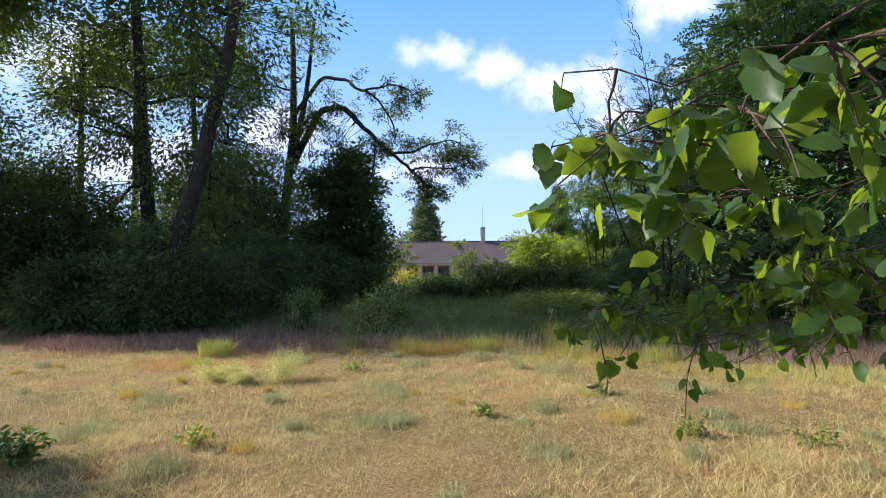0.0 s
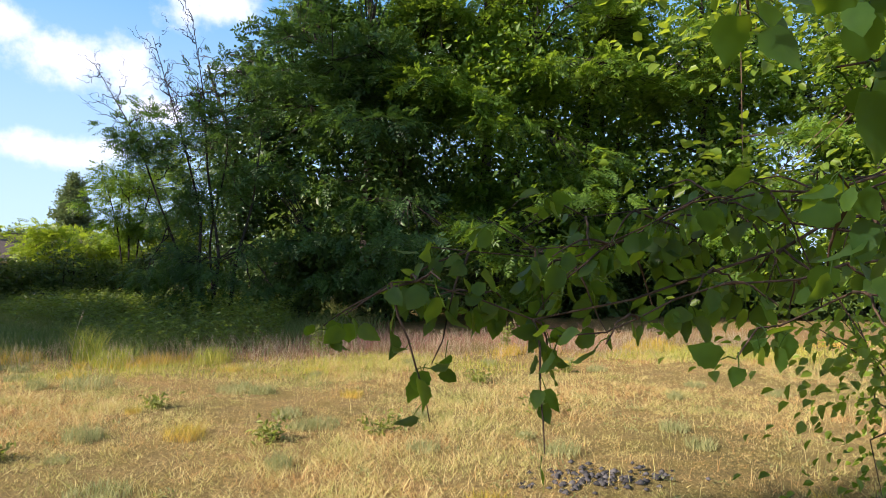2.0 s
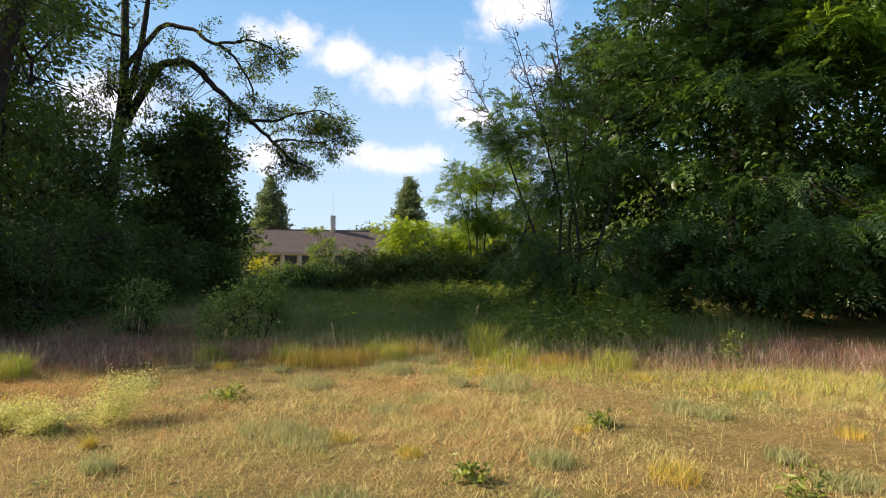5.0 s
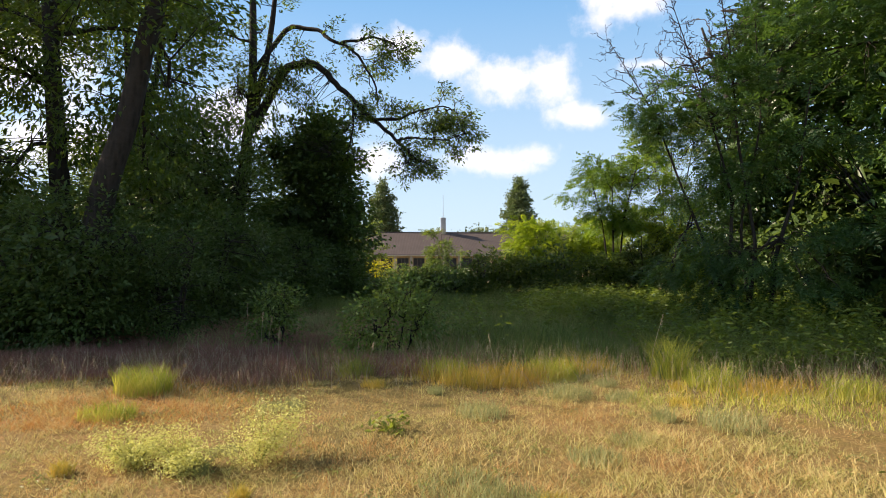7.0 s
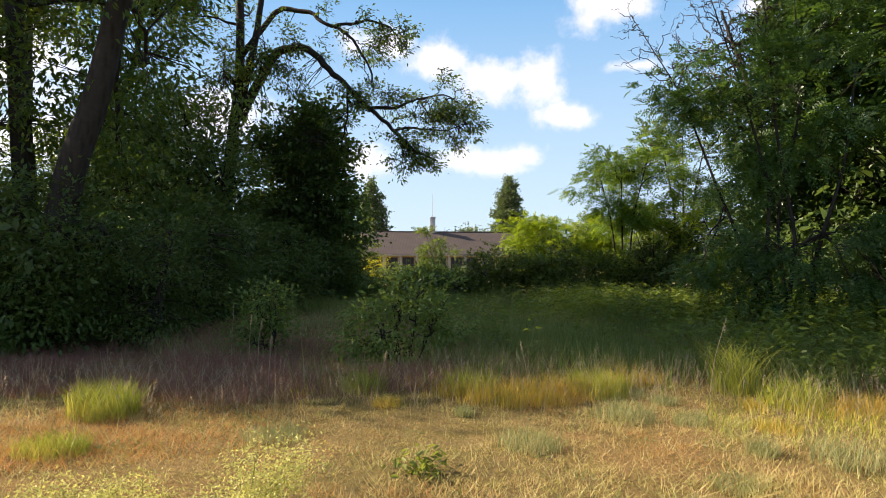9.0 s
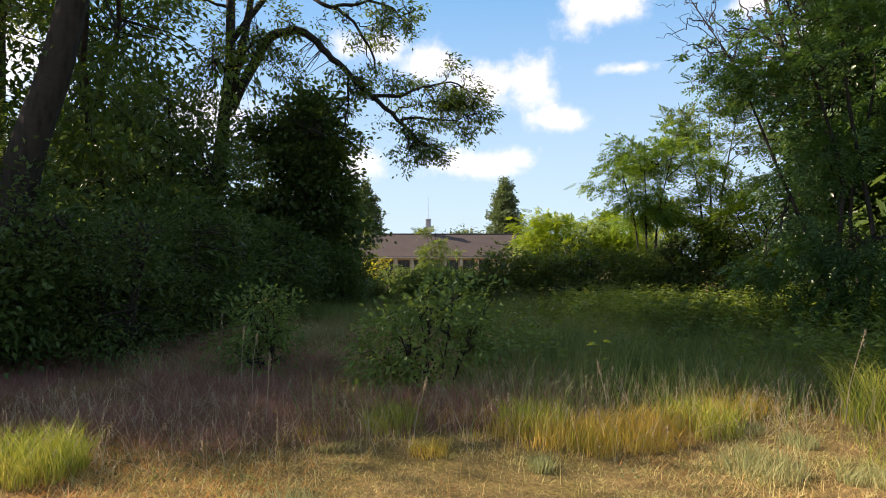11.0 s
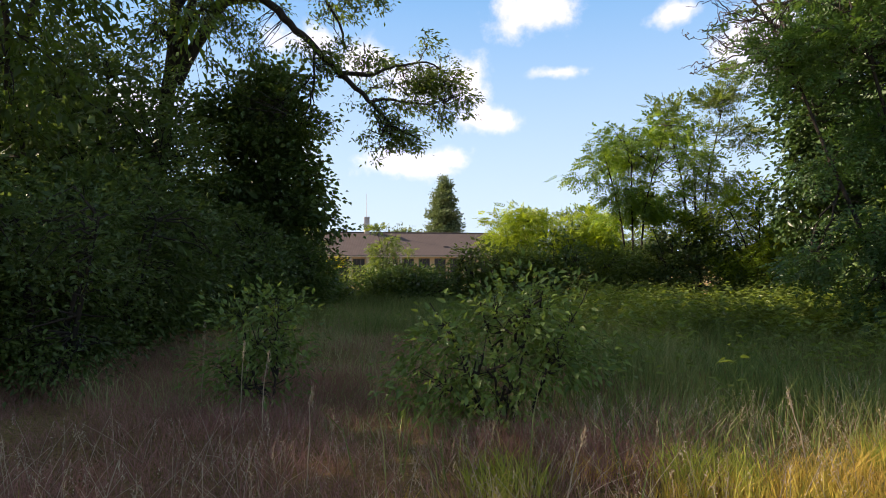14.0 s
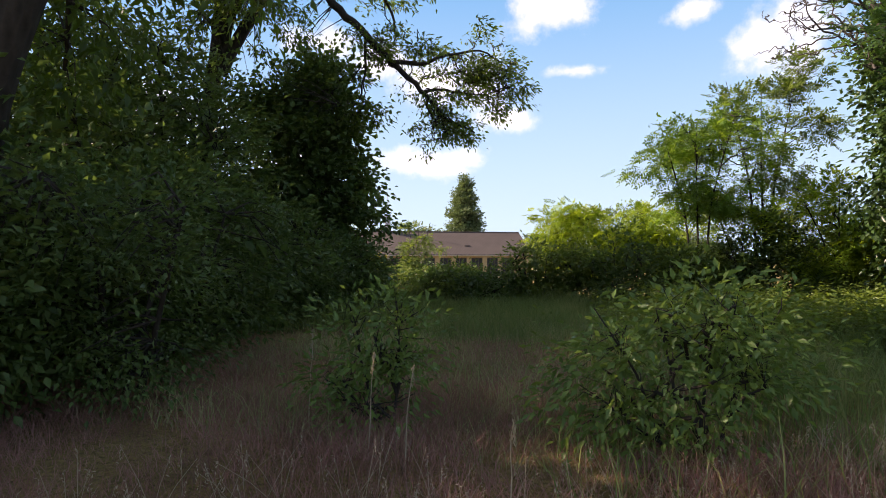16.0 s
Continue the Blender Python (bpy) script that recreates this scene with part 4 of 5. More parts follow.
v, f = leaf_faces(p, d, nn, rng.uniform(0.02, 0.05, len(p)), 0.012, 0.2)
tagged(mesh_object("meadow_herbs", build("meadow_herbs", v, [f]), M_WEED), "tiny grey-green herbs scattered through dry grass", "herbs", kind="stuff")
# rust-red dry grass and sorrel in patches near the shade's edge
x, y = scatter(36000, -11, -4.6, -2.0, 0.25, rng)
worn = patchy(x, y, 1.3, 31) * (0.3 + 0.9 * patchy(x, y, 0.45, 33))
y = shade_line(x) + y
keep = rng.random(len(x)) < np.clip(1.5 * worn - 0.28, 0.0, 0.85)
x, y = x[keep], y[keep]
sward("rusty_grass", x, y, rng.uniform(0.02, 0.11, len(x)), 1.8, 0.007, M_RUST, "short rust-red dry grass in worn patches", rng, 1)
# golden fringe at the meadow's edge
x, y = scatter(70000, -9.5, 10, -1.0, 1.0, rng)
clump = patchy(x, y * 0.7, 2.4, 2) * patchy(x, y, 0.8, 5) * (0.45 + 0.9 * patchy(x, y, 7.0, 3))
y = shade_line(x) - 0.1 + y * 0.5
keep = rng.random(len(x)) < np.clip(2.6 * clump - 0.86, 0.012, 0.8)
x, y, clump = x[keep], y[keep], clump[keep]
sward("golden_grass", x, y, rng.uniform(0.05, 0.24, len(x)) * (0.45 + 0.9 * clump), 0.8, 0.006, M_GOLD, "golden green tufted grass along the shade's edge", rng)
# yellow-green grass in a band along the sunny side of the edge
x, y = scatter(38000, -3.6, 8.5, -2.3, 0.2, rng)
band = patchy(x, y, 0.9, 71) * (0.4 + 0.8 * patchy(x, y, 2.7, 72)) * np.exp(-((y + 0.7) / 0.9) ** 2)
y = shade_line(x) + y
keep = rng.random(len(x)) < np.clip(2.0 * band - 0.12, 0.0, 0.9)
x, y = x[keep], y[keep]
sward("yellow_green_grass", x, y, rng.uniform(0.04, 0.14, len(x)), 1.2, 0.006, M_YELLOWGRASS, "short yellow-green grass along the meadow's sunny edge", rng)
# purple-brown dry grass in the shade
x, y = scatter(230000, -18, 12, 5.0, 18, rng)
edge = shade_line(x)
left = (x < -5.6 - 0.35 * (y - 9)) & (y > edge + 0.05)
right = (x > -2.2) & (y > edge - 0.1) & (y < edge + 3.2)
keep = (left | right) & (rng.random(len(x)) < np.exp(-np.maximum(0, np.hypot(x + 7.5, y - 7.5) - 3.5) / 6.0) * (0.34 + 0.80 * patchy(x, y, 1.9, 15)))
x, y = x[keep], y[keep]
mx, my = scatter(90000, -12.5, -4.8, 5.5, 11.5, rng)
keep = (mx < -5.3 - 0.35 * (my - 9)) & (my > shade_line(mx) + 0.02) & (rng.random(len(mx)) < 0.2 + 0.8 * patchy(mx, my, 2.6, 44))
x, y = np.concatenate([x, mx[keep]]), np.concatenate([y, my[keep]])
sward("purple_grass", x, y, rng.uniform(0.05, 0.23, len(x)) * (0.35 + 1.1 * patchy(x, y, 2.0, 6)), 1.6, 0.0045, M_PURPLE, "dry purple-brown grass with fine hazy seed heads", rng)
x, y = scatter(13000, -1.6, 6.5, 9.3, 12.6, rng)
keep = (y > shade_line(x) + 0.1) & (rng.random(len(x)) < (0.15 + 0.85 * patchy(x, y, 1.5, 52)) * np.exp(-((x - 2.2) / 2.6) ** 2 - ((y - 11.2) / 1.1) ** 2))
x, y = x[keep], y[keep]
sward("pink_grass", x, y, rng.uniform(0.20, 0.46, len(x)) * (0.5 + 0.7 * patchy(x, y, 2.3, 53)), 1.0, 0.005, M_PURPLE, "hazy pink-brown ripe grass before the locust wood", rng)
# soft grey-green grass mixed into the purple-brown grass
x, y = scatter(17000, -12.0, -5.4, 8.8, 16, rng)
keep = (y > shade_line(x) + 0.6) & (rng.random(len(x)) < 0.15 + 0.85 * patchy(x, y, 1.4, 41))
x, y = x[keep], y[keep]
sward("grey_green_grass", x, y, rng.uniform(0.12, 0.40, len(x)) * (0.5 + 0.7 * patchy(x, y, 1.6, 43)), 1.3, 0.006, M_GREYGRASS, "soft grey-green grass in the shaded clearing", rng)
# tall green grass of the clearing
x, y = scatter(140000, -14, 4.0, 8.0, 23, rng)
edge = shade_line(x)
keep = (y > edge + 0.5 + rng.normal(0, 0.4, len(x))) & ((x > -6.6 - 0.35 * (y - 9) + rng.normal(0, 0.7, len(x))) | (y > 14)) & (rng.random(len(x)) < (0.35 + 0.65 * patchy(x, y, 1.1, 9)) * np.clip(1.0 - (x + 2.5 - 0.25 * (y - 10)) / 3.0, 0, 1))
x, y = x[keep], y[keep]
sward("green_grass", x, y, rng.uniform(0.18, 0.52, len(x)) * (0.6 + 0.7 * patchy(x, y, 1.7, 3)), 0.7, 0.009, M_GREENGRASS, "tall soft green grass filling the shaded clearing", rng)
# leafy herbs standing in the clearing's grass
n = 2600
cx, cy = scatter(n, -8.5, -0.8, 9.8, 20, rng)
keep = (cy > shade_line(cx) + 0.7) & (rng.random(n) < np.clip(0.12 + 1.2 * np.clip((cx + 5.0) / 4.0, 0, 1) + 0.9 * np.clip((cy - 15.0) / 3.0, 0, 1), 0, 1) * (0.2 + 0.9 * patchy(cx, cy, 1.6, 21)))
cx, cy = cx[keep], cy[keep]
per = 18
top_h = rng.uniform(0.35, 0.85, len(cx))
u = rng.uniform(0.25, 1.0, (len(cx), per))
p = np.stack([np.repeat(cx, per), np.repeat(cy, per), (u * top_h[:, None]).ravel()], -1) + rng.normal(0, 1, (len(cx) * per, 3)) * [0.06, 0.06, 0.015]
a = rng.uniform(0, 2 * np.pi, len(p))
d, nn = frames(len(p), rng, np.stack([np.cos(a), np.sin(a), 0 * a - 0.1], -1), spread=0.35)
v, f = leaf_faces(p, d, nn, rng.uniform(0.06, 0.12, len(p)), 0.035, 0.2)
tagged(mesh_object("clearing_herbs", build("clearing_herbs", v, [f]), M_LEAF_HERB), "knee-high leafy green herbs in the clearing", "herbs", kind="stuff")
# yellow-green herbs where the sun reaches the clearing's far side
n = 1900
cx, cy = scatter(n, -7.5, -1.0, 14.5, 20.3, rng)
keep = rng.random(n) < 0.15 + 0.85 * patchy(cx, cy, 1.3, 61)
cx, cy = cx[keep], cy[keep]
top_h = rng.uniform(0.35, 0.72, len(cx))
u = rng.uniform(0.3, 1.0, (len(cx), per))
p = np.stack([np.repeat(cx, per), np.repeat(cy, per), (u * top_h[:, None]).ravel()], -1) + rng.normal(0, 1, (len(cx) * per, 3)) * [0.07, 0.07, 0.015]
a = rng.uniform(0, 2 * np.pi, len(p))
d, nn = frames(len(p), rng, np.stack([np.cos(a), np.sin(a), 0 * a + 0.1], -1), spread=0.35)
v, f = leaf_faces(p, d, nn, rng.uniform(0.07, 0.13, len(p)), 0.04, 0.2)
tagged(mesh_object("sunlit_herbs", build("sunlit_herbs", v, [f]), M_LEAF_HERB), "yellow-green leafy herbs in a sunlit strip", "herbs", kind="stuff")
# seed heads: small tufts on thin stalks
x, y = scatter(2300, -11, 8, -0.8, 1.8, rng)
y = shade_line(x) + y * 0.8
p = np.stack([x, y, rise(x, y)], -1)
h = rng.uniform(0.14, 0.34, len(x))
lean = rng.normal(0, 0.12, (len(x), 3)) * [1, 1, 0]
tip = p + np.stack([0 * h, 0 * h, h], -1) + lean
v1, f1 = tubes([(np.array([a, (a + b) / 2 + [0, 0, 0.02], b]), np.array([0.002, 0.0016, 0.001])) for a, b in zip(p, tip)], 3)
m = 7
q = np.repeat(tip, m, 0) - np.tile(np.linspace(0, 0.09, m), len(tip))[:, None] * [0, 0, 1]
d, nn = frames(len(q), rng, np.array([0, 0, 0.6]), spread=0.6)
v2, f2 = leaf_faces(q, d, nn, 0.022, 0.006, 0.1)
ob = mesh_object("seed_heads", build("seed_heads", np.concatenate([v1, v2]), [f1, f2 + len(v1)]), M_SEED)
tagged(ob, "pale ripe grass seed heads on thin stalks", "grass", kind="stuff")


# ---------------------------------------------------------------- single weeds and tufts
def tuft(name, x, y, r, h, n, material, label, seed, width=0.010, group="weed tufts", lean=0.8):
    g = np.random.default_rng(seed)
    a, q = g.uniform(0, 2 * np.pi, n), r * np.sqrt(g.random(n)) * 0.6
    p = np.stack([q * np.cos(a), q * np.sin(a), -0.01 + 0 * q], -1)
    v, quads, tris = blades(p, g.uniform(0.4, 1.0, n) * h, lean, width * g.uniform(0.6, 1.2, n), g, 3)
    ob = mesh_object(name, build(name, v, quads + [tris]), material)
    ob.location = (x, y, float(rise(x, y)))
    return tagged(ob, label, "grass tuft", group)


def weed(name, x, y, r, h, material, label, seed, n=260, leaf=0.055, group="weeds"):
    g = np.random.default_rng(seed)
    top = thing(name, (x, y, float(rise(x, y))), label, "weed", group)
    st = []
    for i in range(9):
        a = g.uniform(0, 6.28)
        q0 = r * math.sqrt(g.random())
        e = np.array([math.cos(a) * q0, math.sin(a) * q0, h * g.uniform(0.5, 1)])
        st.append((np.array([[0, 0, -0.01], e * [0.5, 0.5, 0.6], e]), np.array([0.004, 0.003, 0.002])))
    v, f = tubes(st, 3)
    tagged(mesh_object("stem_mass", build("stem_mass", v, [f]), M_WEED_GREEN, top), kind="stuff")
    ends = np.array([s[0][2] for s in st])
    w = g.integers(0, len(ends), n)
    u = g.uniform(0.15, 1.05, n)[:, None]
    p = ends[w] * u + g.normal(0, 0.03 + 0.12 * r, (n, 3)) * [1, 1, 0.6]
    p[:, 2] = np.maximum(p[:, 2], 0.01)
    d, nn = frames(n, g, np.array([0, 0, 0.25]), spread=0.8)
    v, f = leaf_faces(p, d, nn, leaf * g.uniform(0.6, 1.2, n), leaf * 0.4, 0.2, True)
    tagged(mesh_object("foliage", build("foliage", v, [f]), material, top), kind="stuff")
    return top


gt = np.random.default_rng(17)
GREY = "low soft grey-green grass tuft in the dry meadow"
for k in range(70):
    x, y = gt.uniform(-9.5, 5.5), gt.uniform(2.2, 9.4)
    if y > float(shade_line(x)) - 0.3:
        continue
    r = gt.uniform(0.1, 0.3)
    tuft("grey_tuft", x, y, r, gt.uniform(0.08, 0.18), int(140 + 600 * r), M_GREYGRASS if k % 3 else M_GOLD, GREY if k % 3 else "low yellow-green grass tuft in the dry meadow", 900 + k, 0.005, "grey tufts", 1.0)
for k, (x, y, r, h) in enumerate([(-2.78, 4.31, 0.28, 0.13), (-1.78, 5.48, 0.2, 0.15), (-2.74, 4.14, 0.22, 0.12), (-3.97, 5.51, 0.35, 0.16), (-5.57, 3.68, 0.3, 0.14), (-4.96, 2.46, 0.35, 0.16),
                                  (-3.6, 5.42, 0.3, 0.14), (-3.55, 2.31, 0.32, 0.16), (-4.6, 7.2, 0.3, 0.16), (-2.6, 7.8, 0.35, 0.2), (-1.2, 4.2, 0.25, 0.1), (-6.4, 6.6, 0.3, 0.16), (-3.4, 6.5, 0.25, 0.12), (-0.9, 7.4, 0.3, 0.14), (-4.2, 8.4, 0.35, 0.22)]):
    tuft("grey_tuft", x, y, r * 1.3, h * 1.05, 420, M_GREYGRASS, GREY, 200 + k, 0.005, "grey tufts", 0.9)
for k, (x, y, r, h) in enumerate([(0.57, 5.4, 0.22, 0.16), (-0.27, 5.25, 0.2, 0.15), (-2.2, 5.0, 0.12, 0.1), (1.9, 7.6, 0.22, 0.14), (2.2, 5.9, 0.2, 0.14), (-3.79, 2.84, 0.16, 0.14), (3.3, 8.3, 0.2, 0.16), (-5.0, 6.3, 0.18, 0.14), (-1.5, 6.6, 0.15, 0.12)]):
    weed("green_weed", x, y, r, h, M_WEED_GREEN, "small broad-leaved green weed in dry grass", 230 + k, 90, 0.065)
for k, (x, y, r, h) in enumerate([(-5.42, 5.3, 0.36, 0.42), (-5.72, 4.92, 0.22, 0.26), (-6.12, 4.85, 0.26, 0.25)]):
    weed("bedstraw", x, y, r, h, M_BEDSTRAW, "pale yellow flowering bedstraw in the meadow", 250 + k, 3200, 0.022)
for k, (x, y, r, h, n) in enumerate([(-8.1, 6.4, 0.48, 0.36, 380), (-7.5, 5.6, 0.4, 0.2, 260), (-4.6, 9.2, 0.5, 0.34, 260), (-5.7, 8.6, 0.45, 0.32, 240), (-3.4, 9.9, 0.35, 0.7, 150), (-2.9, 9.4, 0.5, 0.36, 200), (-1.6, 9.6, 0.45, 0.32, 200), (-6.7, 8.2, 0.4, 0.3, 180)]):
    tuft("grass_tuft", x, y, r, h, n * 2, M_YELLOWGRASS, "yellow-green grass tuft at the meadow's edge", 260 + k, 0.007, "edge tufts", 0.8)


weed("thistle", 2.95, 10.3, 0.16, 0.5, M_WEED_GREEN, "upright green thistle at the meadow's edge", 280, 160, 0.06)
weed("thistle", -0.1, 10.2, 0.14, 0.5, M_WEED_GREEN, "upright green thistle at the meadow's edge", 281, 160, 0.06)
weed("dock", -4.45, 1.75, 0.22, 0.26, M_LEAF_SAPLING, "dark broad-leaved dock in the shade of a tree", 282, 220, 0.09)


def cinders():
    g = np.random.default_rng(71)
    top = thing("cinder_patch", (1.95, 4.05, float(rise(1.95, 4.05))), "flat patch of dark burnt cinders in dry grass", "cinders")
    V, F, n = [], [], 0
    for _ in range(150):
        c = np.array([g.normal(0, 0.30), g.normal(0, 0.13), 0.01])
        r = g.uniform(0.012, 0.04)
        o = np.array([[1, 0, 0], [-1, 0, 0], [0, 1, 0], [0, -1, 0], [0, 0, 0.6], [0, 0, -0.6]]) * r * g.uniform(0.6, 1.2, (6, 1))
        V.append(o + c)
        F.append(np.array([[0, 2, 4], [2, 1, 4], [1, 3, 4], [3, 0, 4], [2, 0, 5], [1, 2, 5], [3, 1, 5], [0, 3, 5]]) + n)
        n += 6
    k = Mat("burnt_cinders")
    m = k.end(k.solid(k.mix(k.island(), (0.02, 0.02, 0.022), (0.09, 0.085, 0.085)), 0.9))
    tagged(mesh_object("cinder_mass", build("cinder_mass", np.concatenate(V), [np.concatenate(F)]), m, top), kind="stuff")


cinders()


def stalk(x, y, h, lx, seed):
    g = np.random.default_rng(seed)
    top = thing("dry_stalk", (x, y, float(rise(x, y))), "single tall pale dry stalk above the grass", "dry stalk", "dry stalks")
    line = np.array([[0, 0, -0.01], [lx * 0.3, 0, h * 0.5], [lx, 0.02, h]])
    v, f = tubes([(bend(line, 8, g, 0.006), np.linspace(0.005, 0.002, 8))], 5)
    mesh_object("stem", build("stem", v, [f]), M_SEED, top)
    n = 40
    u = g.uniform(0.8, 1.0, n)[:, None]
    p = np.array([lx, 0.02, h]) * u + g.normal(0, 0.006, (n, 3))
    d, nn = frames(n, g, np.array([0.1, 0, 0.9]), spread=0.25)
    v, f = leaf_faces(p, d, nn, 0.022, 0.006, 0.1)
    mesh_object("seed_head", build("seed_head", v, [f]), M_SEED, top)


for k, (x, y, h, lx) in enumerate([(3.2, 10.0, 0.75, 0.14), (3.15, 10.0, 0.6, -0.14), (-8.9, 8.9, 0.62, 0.03), (-8.55, 8.7, 0.6, 0.04), (-7.75, 8.0, 0.55, 0.02), (-3.6, 9.8, 0.75, 0.15), (-6.35, 7.9, 0.45, 0.1), (-9.6, 9.3, 0.7, 0.02), (-5.2, 8.9, 0.5, -0.1)]):
    stalk(x, y, h, lx, 300 + k)

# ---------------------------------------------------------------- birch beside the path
# sunlight on this crown is put into its lighter leaf colour
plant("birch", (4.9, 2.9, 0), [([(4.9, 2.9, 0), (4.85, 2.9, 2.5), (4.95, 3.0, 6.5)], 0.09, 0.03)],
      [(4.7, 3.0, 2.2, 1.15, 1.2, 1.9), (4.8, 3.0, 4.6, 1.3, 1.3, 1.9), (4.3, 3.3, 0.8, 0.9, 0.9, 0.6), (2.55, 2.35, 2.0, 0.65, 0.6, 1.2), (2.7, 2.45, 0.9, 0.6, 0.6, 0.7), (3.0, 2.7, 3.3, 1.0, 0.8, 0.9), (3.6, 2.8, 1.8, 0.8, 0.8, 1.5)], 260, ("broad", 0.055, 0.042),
      "birch with leaves coloured as if sunlit at the meadow's side", "tree", 401, bark=M_TWIG, leaf_material=M_LEAF_BIRCH_SUN, per=48, limbs=12, gap=-0.3, spread=0.22, twig_r=0.004, limb_low=0.08)


def birch_leaf_mesh(seed):
    """A heart-shaped, toothed leaf, 1 long, folded and curled; stalk at the origin, tip along +y."""
    g = np.random.default_rng(seed)
    n = 11
    u = np.linspace(0, 1, n)
    half = 0.43 * np.sin(np.pi * np.clip(u * 0.92 + 0.10, 0, 1)) ** 0.85 * (1 - 0.35 * u)
    half[0], half[-1] = 0.06, 0.0
    half[1:-1] *= 1 + 0.07 * (-1.0) ** np.arange(n - 2)
    curl = g.uniform(0.05, 0.28)
    fold = g.uniform(0.05, 0.35)
    wave = 0.03 * np.sin(u * 9 + g.uniform(0, 6))
    back_y = -0.10 * np.sin(np.pi * np.clip(1 - u * 3, 0, 1))
    mid = np.stack([0 * u, u, -curl * u * u], -1)
    lf = np.stack([-half, u + back_y, -curl * u * u + fold * half + wave], -1)
    rt = np.stack([half, u + back_y, -curl * u * u + fold * half - wave], -1)
    v = np.concatenate([mid, lf, rt])
    i = np.arange(n - 1)
    f = np.concatenate([np.stack([i, i + 1, n + i + 1, n + i], -1), np.stack([i, 2 * n + i, 2 * n + i + 1, i + 1], -1)])
    return build("leaf", v, [f])


LEAVES = [birch_leaf_mesh(500 + i) for i in range(7)]
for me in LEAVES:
    me.materials.append(M_LEAF_BIRCH_SHADE)
    me.polygons.foreach_set("use_smooth", np.ones(len(me.polygons), bool))


def clear_of_path(p):
    """True where a twig or leaf stays on its own side of the foot path."""
    return bool(np.all(p[:, 1] > 0.46 - 0.69 * p[:, 0]))


def birch_branch(points, r0, sides, leaves, seed, size=0.058, label="leafy birch branch with drooping toothed leaves"):
    """A branch that hangs into the path: main twig, side twigs, and single leaves on stalks."""
    g = np.random.default_rng(seed)
    foot = np.array(points[0], float)
    top = thing("birch_branch", tuple(foot), label, "branch", "birch branches")
    main = bend(points, 22, g, 0.028)
    fit = 22
    while fit > 14 and not clear_of_path(main[:fit] - [0, 0.05, 0]):
        fit -= 1
    main = main[:fit]
    lines = [(main - foot, 0.0010 + r0 * (1 - np.linspace(0, 1, fit)) ** 1.9)]
    spots = [main[9:], main[fit - 5:], main[fit - 3:]]
    for i in range(sides):
        a = main[g.integers(9, fit - 1)]
        d = unit(np.array([g.normal(-0.15, 0.6), g.normal(0.05, 0.6), g.normal(-0.12, 0.35)]))
        ln = g.uniform(0.06, 0.16)
        b = bend([a, a + d * ln * 0.5, a + d * ln - [0, 0, 0.03]], 7, g, 0.004)
        if not clear_of_path(b):
            continue
        lines.append((b - foot, np.linspace(0.0022, 0.0008, 7)))
        spots.append(b[1:])
    v, f = tubes(lines, 6)
    mesh_object("twig", build("twig", v, [f]), M_TWIG, top, smooth=True)
    spots = np.concatenate(spots)
    stalks = []
    for i in range(leaves):
        s = spots[g.integers(0, len(spots))] + g.normal(0, 0.004, 3)
        d = unit(np.array([g.normal(0, 0.55), g.normal(0, 0.55), -0.75 + g.normal(0, 0.4)]))
        e = s + d * g.uniform(0.012, 0.03)
        if not clear_of_path(np.array([e, e + d * size])):
            continue
        stalks.append((np.array([s, (s + e) / 2 + [0, 0, 0.003], e]) - foot, np.array([0.0009, 0.0008, 0.0007])))
        ob = new("leaf", LEAVES[g.integers(0, 7)])
        ob.parent = top
        k = size * g.uniform(0.65, 1.15)
        yv = Vector(unit(d + g.normal(0, 0.35, 3)))
        zv = Vector(g.normal(0, 1, 3))
        xv = yv.cross(zv).normalized()
        zv = xv.cross(yv)
        m3 = Matrix((xv, yv, zv)).transposed().to_4x4()
        ob.matrix_basis = Matrix.Translation(Vector(e - foot)) @ m3 @ Matrix.Diagonal((k, k, k, 1))
    v, f = tubes(stalks, 3)
    tagged(mesh_object("stalk_mass", build("stalk_mass", v, [f]), M_LEAF_BIRCH_SHADE, top), kind="stuff")
    return top


